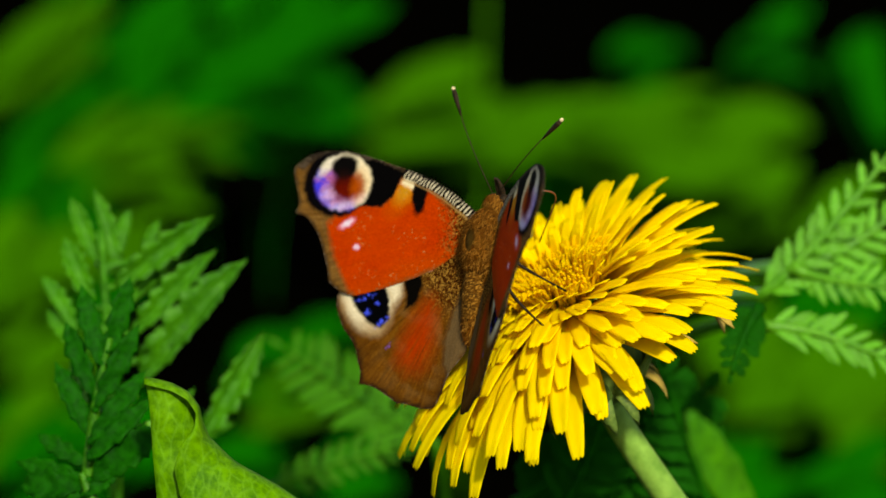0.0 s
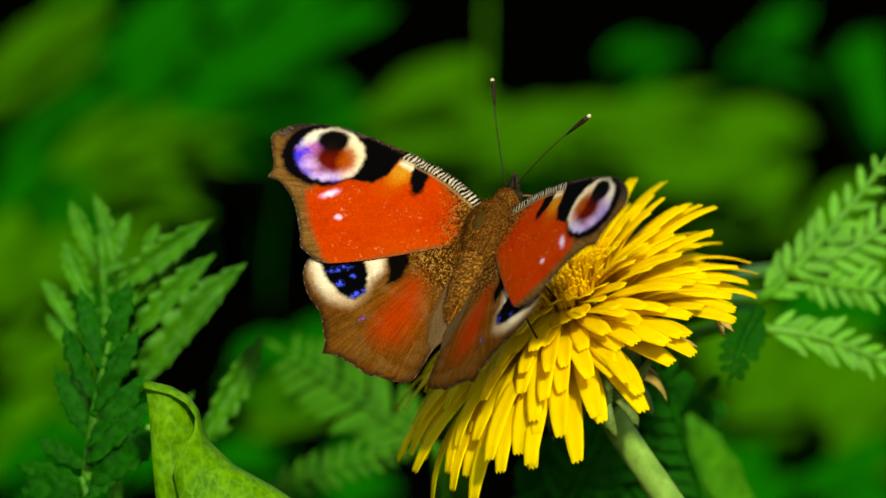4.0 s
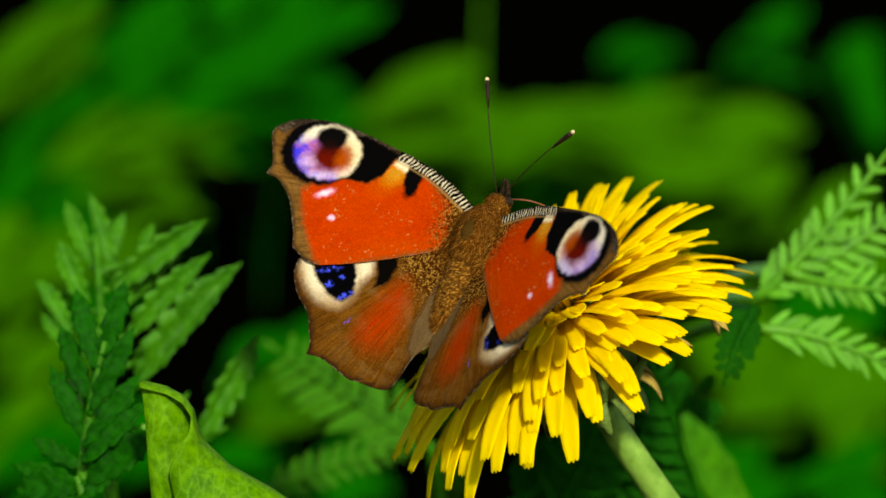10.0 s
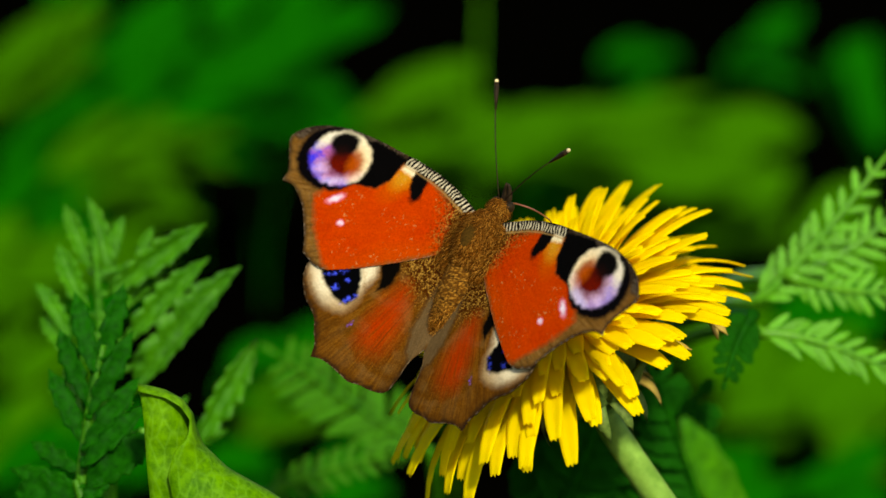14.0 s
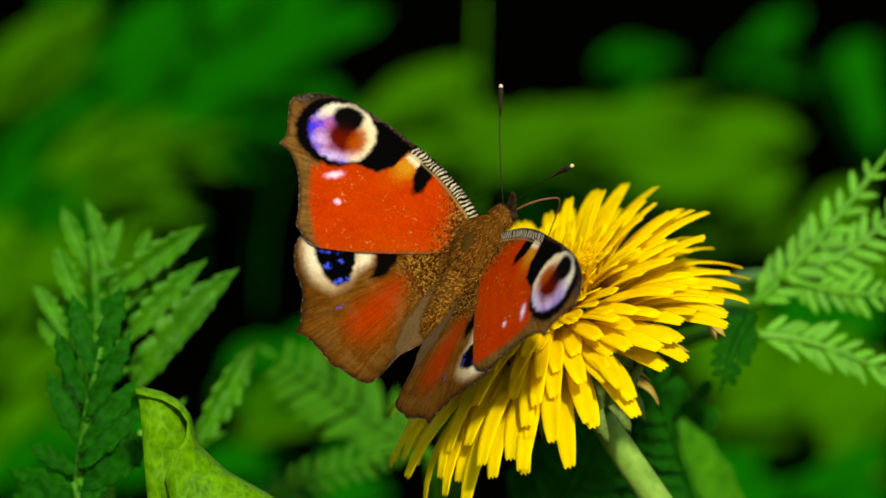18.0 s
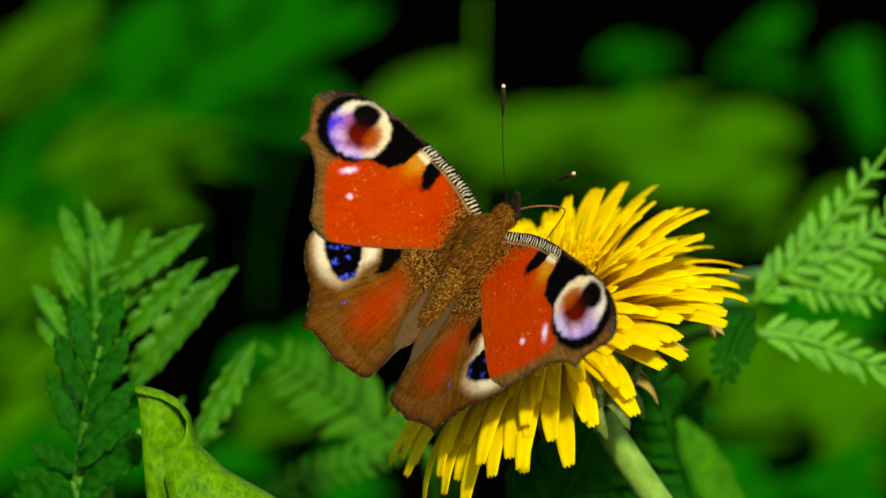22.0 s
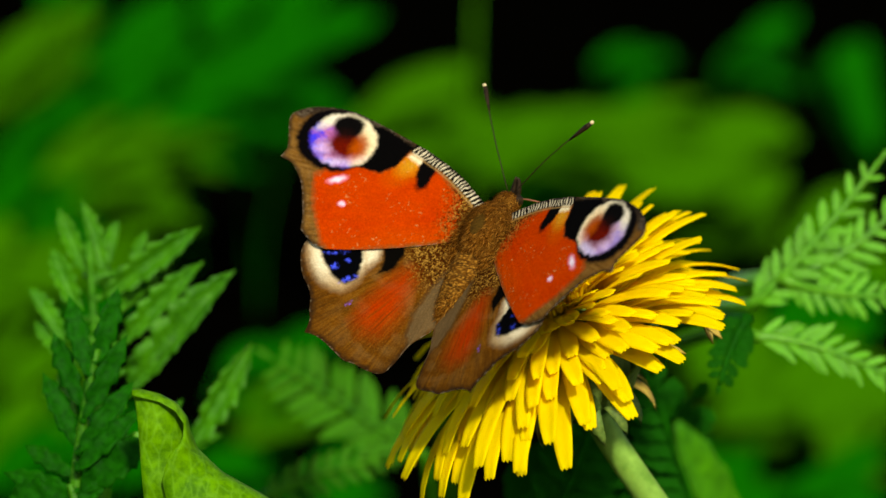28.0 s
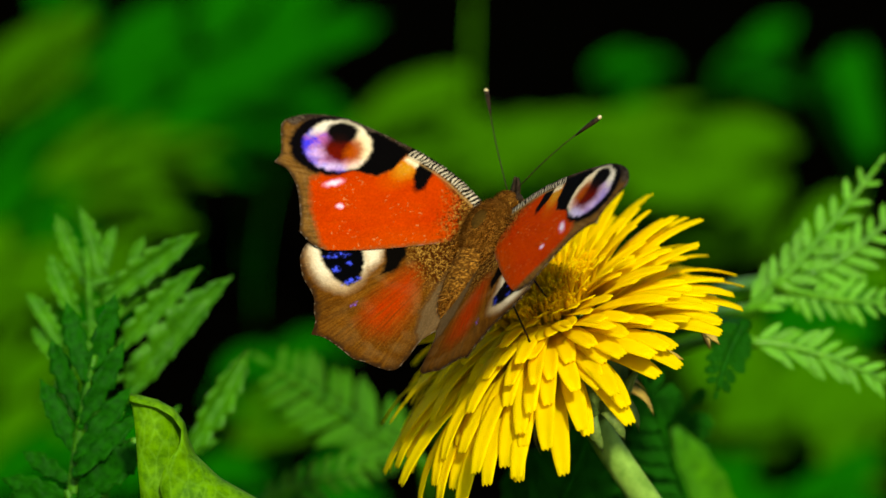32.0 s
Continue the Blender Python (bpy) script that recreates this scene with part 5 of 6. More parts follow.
def motions():
    ROOT_F, ROOT_H = (0.002, 0.0015, 0.0002), (0.002, -0.002, 0.0)
    walk(butterfly, [
        (0, pose(0.00454, 0.00155, 0.24997, 74.01, -2.42, -53.89)),
        (0.1, pose(0.00399, 0.00146, 0.25061, 73.68, -1.79, -46.07)),
        (0.5, pose(0.00479, 0.00045, 0.25200, 59.87, -0.83, -35.33)),
        (1, pose(0.00481, -0.00036, 0.25241, 58.00, -0.18, -36.24)),
        (1.5, pose(0.00487, -0.00017, 0.25252, 55.11, -0.67, -37.68)),
        (2, pose(0.00534, 0.00049, 0.25261, 49.30, 0.13, -40.87)),
        (2.5, pose(0.00523, 0.00046, 0.25245, 50.35, 0.83, -40.95)),
        (3, pose(0.00523, 0.00015, 0.25246, 50.26, 0.98, -41.09)),
        (3.5, pose(0.00525, 0.00003, 0.25241, 50.27, 1.31, -40.45)),
        (5.5, pose(0.00452, -0.00082, 0.25229, 56.54, 2.29, -39.71)),
        (6, pose(0.00423, -0.00091, 0.25216, 58.53, 2.61, -39.47)),
        (6.5, pose(0.00452, -0.00084, 0.25207, 56.74, 4.70, -41.19)),
        (7, pose(0.00436, -0.00063, 0.25198, 57.35, 5.46, -41.88)),
        (7.5, pose(0.00421, -0.00077, 0.25176, 58.19, 5.42, -41.31)),
        (8, pose(0.00462, -0.00119, 0.25197, 54.16, 6.41, -43.21)),
        (8.5, pose(0.00471, -0.00152, 0.25185, 53.44, 7.19, -43.38)),
        (9, pose(0.00462, -0.00138, 0.25181, 54.02, 7.17, -43.43)),
        (9.5, pose(0.00455, -0.00104, 0.25163, 54.44, 7.46, -43.85)),
        (10, pose(0.00432, -0.00098, 0.25146, 56.87, 7.36, -42.88)),
        (10.5, pose(0.00364, -0.00101, 0.25125, 61.08, 6.86, -41.91)),
        (11, pose(0.00401, -0.00129, 0.25135, 58.54, 8.36, -42.96)),
        (11.5, pose(0.00442, -0.00152, 0.25148, 56.42, 8.89, -43.85)),
        (12, pose(0.00416, -0.00123, 0.25130, 58.21, 8.44, -43.29)),
        (12.5, pose(0.00384, -0.00078, 0.25135, 60.35, 7.14, -43.02)),
        (13, pose(0.00446, -0.00024, 0.25112, 59.03, 10.07, -44.36)),
        (13.5, pose(0.00439, -0.00067, 0.25114, 59.50, 10.22, -44.58)),
        (14, pose(0.00450, -0.00116, 0.25135, 59.70, 11.52, -44.32)),
        (14.5, pose(0.00454, -0.00156, 0.25137, 59.44, 13.13, -44.62)),
        (16.5, pose(0.00506, 0.00040, 0.25066, 58.86, 18.62, -46.88)),
        (17, pose(0.00483, 0.00153, 0.25060, 59.73, 17.79, -48.69)),
        (17.5, pose(0.00492, 0.00152, 0.25053, 59.26, 17.98, -48.50)),
        (18, pose(0.00490, 0.00130, 0.25047, 59.87, 18.65, -48.04)),
        (18.5, pose(0.00484, 0.00080, 0.25058, 60.63, 19.66, -47.47)),
        (19, pose(0.00485, 0.00011, 0.25048, 61.22, 21.54, -47.21)),
        (19.5, pose(0.00511, -0.00019, 0.25068, 58.46, 21.70, -49.56)),
        (20, pose(0.00517, -0.00056, 0.25084, 58.01, 21.61, -49.90)),
        (20.5, pose(0.00508, -0.00061, 0.25077, 58.49, 21.44, -49.84)),
        (21, pose(0.00498, -0.00067, 0.25094, 60.12, 21.45, -49.45)),
        (21.5, pose(0.00492, -0.00024, 0.25083, 61.19, 21.74, -49.36)),
        (22, pose(0.00522, 0.00029, 0.25075, 59.15, 21.86, -49.37)),
        (22.5, pose(0.00499, 0.00132, 0.25049, 59.82, 22.29, -51.51)),
        (23, pose(0.00510, 0.00171, 0.25035, 58.31, 21.49, -52.18)),
        (23.5, pose(0.00556, 0.00133, 0.25057, 55.54, 22.95, -53.69)),
        (24, pose(0.00564, 0.00030, 0.25075, 56.73, 24.12, -53.56)),
        (24.5, pose(0.00573, -0.00020, 0.25088, 57.23, 23.65, -52.21)),
        (25, pose(0.00481, -0.00037, 0.25125, 58.48, 18.29, -47.34)),
        (25.5, pose(0.00491, 0.00080, 0.25153, 60.16, 11.55, -45.05)),
        (27.5, pose(0.00613, 0.00058, 0.25256, 54.12, 8.47, -41.30)),
        (28, pose(0.00641, 0.00117, 0.25271, 51.94, 8.51, -42.07)),
        (28.5, pose(0.00655, 0.00260, 0.25254, 51.78, 8.02, -43.86)),
        (29, pose(0.00665, 0.00262, 0.25252, 52.20, 7.92, -43.50)),
        (29.5, pose(0.00632, 0.00131, 0.25330, 55.97, 5.10, -41.50)),
        (30, pose(0.00649, 0.00149, 0.25352, 54.24, 3.12, -39.05)),
        (30.5, pose(0.00666, 0.00228, 0.25368, 51.99, 1.97, -39.66)),
        (31, pose(0.00712, 0.00371, 0.25346, 46.40, 2.20, -41.29)),
        (31.5, pose(0.00703, 0.00390, 0.25340, 46.23, 2.18, -41.08)),
        (32, pose(0.00693, 0.00342, 0.25351, 46.04, 1.89, -41.29)),
    ])
    walk(WINGS["fore", -1], [
        (0, hinge(-1, ROOT_F, 22.20, 6.69, 2.29)),
        (0.1, hinge(-1, ROOT_F, 22.36, 0.93, 0.90)),
        (0.5, hinge(-1, ROOT_F, 27.02, -1.38, -0.94)),
        (1, hinge(-1, ROOT_F, 24.77, -1.37, -0.60)),
        (1.5, hinge(-1, ROOT_F, 24.77, -1.28, -0.41)),
        (2, hinge(-1, ROOT_F, 28.09, -0.66, -0.39)),
        (2.5, hinge(-1, ROOT_F, 28.53, -0.73, -0.34)),
        (3, hinge(-1, ROOT_F, 27.71, -0.48, -0.43)),
        (3.5, hinge(-1, ROOT_F, 28.21, -0.38, -0.57)),
        (5.5, hinge(-1, ROOT_F, 24.52, 0.69, -0.50)),
        (6, hinge(-1, ROOT_F, 23.77, 0.80, -0.68)),
        (6.5, hinge(-1, ROOT_F, 25.31, 0.10, -0.70)),
        (7, hinge(-1, ROOT_F, 25.00, 0.42, -0.80)),
        (7.5, hinge(-1, ROOT_F, 24.36, 0.77, -0.79)),
        (8, hinge(-1, ROOT_F, 22.28, 0.01, -0.89)),
        (8.5, hinge(-1, ROOT_F, 22.82, 0.35, -0.65)),
        (9, hinge(-1, ROOT_F, 22.24, 0.68, -0.70)),
        (9.5, hinge(-1, ROOT_F, 22.35, 0.68, -0.62)),
        (10, hinge(-1, ROOT_F, 22.58, 1.31, -0.76)),
        (10.5, hinge(-1, ROOT_F, 22.18, 1.31, -0.86)),
        (11, hinge(-1, ROOT_F, 22.66, 1.16, -0.94)),
        (11.5, hinge(-1, ROOT_F, 22.78, 0.65, -0.87)),
        (12, hinge(-1, ROOT_F, 22.85, 1.24, -0.97)),
        (12.5, hinge(-1, ROOT_F, 23.84, 1.36, -0.83)),
        (13, hinge(-1, ROOT_F, 27.65, 1.89, -1.03)),
        (13.5, hinge(-1, ROOT_F, 25.41, 1.98, -1.15)),
        (14, hinge(-1, ROOT_F, 12.68, 0.63, -0.75)),
        (14.5, hinge(-1, ROOT_F, 13.21, 0.07, -0.92)),
        (16.5, hinge(-1, ROOT_F, 20.49, 1.36, -1.13)),
        (17, hinge(-1, ROOT_F, 28.59, 2.42, -0.92)),
        (17.5, hinge(-1, ROOT_F, 28.36, 1.70, -0.99)),
        (18, hinge(-1, ROOT_F, 27.83, 1.55, -1.09)),
        (18.5, hinge(-1, ROOT_F, 21.78, 1.34, -0.75)),
        (19, hinge(-1, ROOT_F, 14.05, 0.81, -0.32)),
        (19.5, hinge(-1, ROOT_F, 14.18, 0.54, -0.29)),
        (20, hinge(-1, ROOT_F, 14.28, 0.58, -0.19)),
        (20.5, hinge(-1, ROOT_F, 14.04, 1.40, -0.21)),
        (21, hinge(-1, ROOT_F, 14.37, 1.43, -0.24)),
        (21.5, hinge(-1, ROOT_F, 14.91, 1.47, -0.31)),
        (22, hinge(-1, ROOT_F, 15.52, 1.31, -0.33)),
        (22.5, hinge(-1, ROOT_F, 25.15, 2.08, -0.68)),
        (23, hinge(-1, ROOT_F, 29.80, 2.26, -0.90)),
        (23.5, hinge(-1, ROOT_F, 27.22, 1.74, -0.71)),
        (24, hinge(-1, ROOT_F, 16.34, 1.54, 0.18)),
        (24.5, hinge(-1, ROOT_F, 15.70, 1.58, -0.01)),
        (25, hinge(-1, ROOT_F, 15.22, 3.01, -0.05)),
        (25.5, hinge(-1, ROOT_F, 28.65, 4.05, -0.94)),
        (27.5, hinge(-1, ROOT_F, 19.50, 2.94, -0.55)),
        (28, hinge(-1, ROOT_F, 21.12, 2.67, -0.52)),
        (28.5, hinge(-1, ROOT_F, 30.45, 3.62, -0.41)),
        (29, hinge(-1, ROOT_F, 28.96, 2.87, -0.29)),
        (29.5, hinge(-1, ROOT_F, 23.22, 2.12, -0.63)),
        (30, hinge(-1, ROOT_F, 20.79, 1.48, -0.51)),
        (30.5, hinge(-1, ROOT_F, 26.94, 1.78, -0.21)),
        (31, hinge(-1, ROOT_F, 32.79, 1.82, 0.27)),
        (31.5, hinge(-1, ROOT_F, 32.27, 1.41, 0.21)),
        (32, hinge(-1, ROOT_F, 28.10, 1.13, 0.17)),
    ])
    walk(WINGS["hind", -1], [
        (0, hinge(-1, ROOT_H, 21.47, 3.59, 2.67)),
        (0.1, hinge(-1, ROOT_H, 22.73, 1.20, 1.52)),
        (0.5, hinge(-1, ROOT_H, 26.80, -3.12, 0.37)),
        (1, hinge(-1, ROOT_H, 24.58, -3.91, 0.44)),
        (1.5, hinge(-1, ROOT_H, 24.47, -4.46, 0.31)),
        (2, hinge(-1, ROOT_H, 27.57, -4.60, 0.41)),
        (2.5, hinge(-1, ROOT_H, 28.31, -4.89, 0.62)),
        (3, hinge(-1, ROOT_H, 27.39, -4.80, 0.60)),
        (3.5, hinge(-1, ROOT_H, 27.91, -4.81, 0.72)),
        (5.5, hinge(-1, ROOT_H, 24.21, -2.18, 0.71)),
        (6, hinge(-1, ROOT_H, 23.05, -1.78, 0.64)),
        (6.5, hinge(-1, ROOT_H, 25.03, -1.91, 0.94)),
        (7, hinge(-1, ROOT_H, 24.89, -1.77, 0.96)),
        (7.5, hinge(-1, ROOT_H, 24.07, -1.72, 0.96)),
        (8, hinge(-1, ROOT_H, 22.17, -2.19, 0.94)),
        (8.5, hinge(-1, ROOT_H, 22.67, -2.48, 0.87)),
        (9, hinge(-1, ROOT_H, 21.88, -2.64, 0.60)),
        (9.5, hinge(-1, ROOT_H, 22.27, -2.59, 0.82)),
        (10, hinge(-1, ROOT_H, 22.64, -2.08, 0.76)),
        (10.5, hinge(-1, ROOT_H, 22.28, -1.50, 0.63)),
        (11, hinge(-1, ROOT_H, 22.72, -1.39, 0.62)),
        (11.5, hinge(-1, ROOT_H, 22.99, -1.73, 0.64)),
        (12, hinge(-1, ROOT_H, 23.03, -1.60, 0.72)),
        (12.5, hinge(-1, ROOT_H, 24.01, -1.20, 0.67)),
        (13, hinge(-1, ROOT_H, 27.55, -0.18, 0.68)),
        (13.5, hinge(-1, ROOT_H, 25.45, -0.36, 0.72)),
        (14, hinge(-1, ROOT_H, 13.20, -2.18, 0.76)),
        (14.5, hinge(-1, ROOT_H, 13.76, -2.67, 0.48)),
        (16.5, hinge(-1, ROOT_H, 20.59, -2.04, 1.02)),
        (17, hinge(-1, ROOT_H, 28.69, -0.48, 0.81)),
        (17.5, hinge(-1, ROOT_H, 28.77, -1.04, 0.63)),
        (18, hinge(-1, ROOT_H, 27.98, -0.70, 0.77)),
        (18.5, hinge(-1, ROOT_H, 22.01, -1.37, 0.65)),
        (19, hinge(-1, ROOT_H, 13.16, -1.96, 0.79)),
        (19.5, hinge(-1, ROOT_H, 14.45, -2.52, 0.69)),
        (20, hinge(-1, ROOT_H, 14.73, -2.63, 0.44)),
        (20.5, hinge(-1, ROOT_H, 14.12, -2.07, 0.52)),
        (21, hinge(-1, ROOT_H, 13.69, -1.73, 0.16)),
        (21.5, hinge(-1, ROOT_H, 15.01, -2.15, 0.39)),
        (22, hinge(-1, ROOT_H, 15.78, -2.05, 0.48)),
        (22.5, hinge(-1, ROOT_H, 25.17, -0.86, 0.43)),
        (23, hinge(-1, ROOT_H, 29.46, 0.15, 0.50)),
        (23.5, hinge(-1, ROOT_H, 27.24, -0.75, 0.31)),
        (24, hinge(-1, ROOT_H, 15.84, -1.90, -0.17)),
        (24.5, hinge(-1, ROOT_H, 15.80, -1.91, 0.09)),
        (25, hinge(-1, ROOT_H, 14.86, -0.91, 0.19)),
        (25.5, hinge(-1, ROOT_H, 28.21, 2.80, 1.22)),
        (27.5, hinge(-1, ROOT_H, 19.45, 0.85, 0.97)),
        (28, hinge(-1, ROOT_H, 20.34, 0.64, 0.73)),
        (28.5, hinge(-1, ROOT_H, 30.23, 1.21, 0.94)),
        (29, hinge(-1, ROOT_H, 28.87, 0.87, 0.99)),
        (29.5, hinge(-1, ROOT_H, 23.17, 0.11, 0.93)),
        (30, hinge(-1, ROOT_H, 20.68, -0.42, 0.85)),
        (30.5, hinge(-1, ROOT_H, 26.98, -0.38, 0.73)),
        (31, hinge(-1, ROOT_H, 33.10, -1.41, 0.33)),
        (31.5, hinge(-1, ROOT_H, 32.58, -1.90, 0.36)),
        (32, hinge(-1, ROOT_H, 27.33, -2.67, 0.44)),
    ])
    walk(WINGS["fore", 1], [
        (0, hinge(1, ROOT_F, 28.78, 9.73, -1.26)),
        (0.1, hinge(1, ROOT_F, 24.01, 5.94, -1.89)),
        (0.5, hinge(1, ROOT_F, 24.32, -2.47, -1.49)),
        (1, hinge(1, ROOT_F, 23.19, -2.96, -1.28)),
        (1.5, hinge(1, ROOT_F, 23.34, -3.12, -1.11)),
        (2, hinge(1, ROOT_F, 26.64, -3.49, -1.17)),
        (2.5, hinge(1, ROOT_F, 26.84, -3.15, -1.34)),
        (3, hinge(1, ROOT_F, 25.92, -3.30, -1.21)),
        (3.5, hinge(1, ROOT_F, 26.28, -3.16, -1.26)),
        (5.5, hinge(1, ROOT_F, 23.08, -2.95, -0.48)),
        (6, hinge(1, ROOT_F, 22.41, -2.88, -0.51)),
        (6.5, hinge(1, ROOT_F, 24.30, -2.32, -0.51)),
        (7, hinge(1, ROOT_F, 24.05, -2.50, -0.59)),
        (7.5, hinge(1, ROOT_F, 22.96, -2.51, -0.73)),
        (8, hinge(1, ROOT_F, 21.61, -3.18, -0.86)),
        (8.5, hinge(1, ROOT_F, 22.06, -2.94, -1.02)),
        (9, hinge(1, ROOT_F, 21.80, -3.35, -0.63)),
        (9.5, hinge(1, ROOT_F, 22.00, -3.13, -1.01)),
        (10, hinge(1, ROOT_F, 22.07, -2.66, -0.69)),
        (10.5, hinge(1, ROOT_F, 21.94, -2.90, -0.36)),
        (11, hinge(1, ROOT_F, 22.23, -2.99, -0.30)),
        (11.5, hinge(1, ROOT_F, 22.61, -3.11, -0.25)),
        (12, hinge(1, ROOT_F, 22.42, -3.36, -0.49)),
        (12.5, hinge(1, ROOT_F, 23.85, -3.58, -0.61)),
        (13, hinge(1, ROOT_F, 27.24, -2.51, -0.13)),
        (13.5, hinge(1, ROOT_F, 25.42, -2.33, -0.11)),
        (14, hinge(1, ROOT_F, 13.33, -2.00, -0.97)),
        (14.5, hinge(1, ROOT_F, 14.00, -2.58, -0.82)),
        (16.5, hinge(1, ROOT_F, 20.83, -0.39, -0.25)),
        (17, hinge(1, ROOT_F, 28.79, -1.07, 0.38)),
        (17.5, hinge(1, ROOT_F, 28.16, -1.16, 1.05)),
        (18, hinge(1, ROOT_F, 28.19, -0.43, 0.95)),
        (18.5, hinge(1, ROOT_F, 22.42, -0.13, 0.51)),
        (19, hinge(1, ROOT_F, 14.33, 0.80, -0.17)),
        (19.5, hinge(1, ROOT_F, 15.67, 0.33, -0.36)),
        (20, hinge(1, ROOT_F, 15.22, 0.28, -0.01)),
        (20.5, hinge(1, ROOT_F, 14.91, 0.40, -0.24)),
        (21, hinge(1, ROOT_F, 15.19, -0.01, 0.13)),
        (21.5, hinge(1, ROOT_F, 15.54, 0.48, -0.02)),
        (22, hinge(1, ROOT_F, 15.77, 0.17, 0.02)),
        (22.5, hinge(1, ROOT_F, 24.96, 0.11, 0.64)),
        (23, hinge(1, ROOT_F, 28.63, -1.00, 1.13)),
        (23.5, hinge(1, ROOT_F, 26.86, -1.37, 0.98)),
        (24, hinge(1, ROOT_F, 17.01, 0.31, 0.22)),
        (24.5, hinge(1, ROOT_F, 16.32, 0.29, 0.31)),
        (25, hinge(1, ROOT_F, 16.03, 0.21, -0.18)),
        (25.5, hinge(1, ROOT_F, 28.55, 0.95, 0.80)),
        (27.5, hinge(1, ROOT_F, 19.76, 1.66, -0.14)),
        (28, hinge(1, ROOT_F, 21.51, 1.71, -0.18)),
        (28.5, hinge(1, ROOT_F, 29.69, 2.48, -0.14)),
        (29, hinge(1, ROOT_F, 27.83, 1.85, -0.25)),
        (29.5, hinge(1, ROOT_F, 23.65, 1.17, 0.13)),
        (30, hinge(1, ROOT_F, 20.46, 1.14, -0.57)),
        (30.5, hinge(1, ROOT_F, 26.09, 1.32, -0.33)),
        (31, hinge(1, ROOT_F, 31.28, 0.89, -0.24)),
        (31.5, hinge(1, ROOT_F, 30.42, 0.19, -0.30)),
        (32, hinge(1, ROOT_F, 27.21, 0.00, -0.21)),
    ])
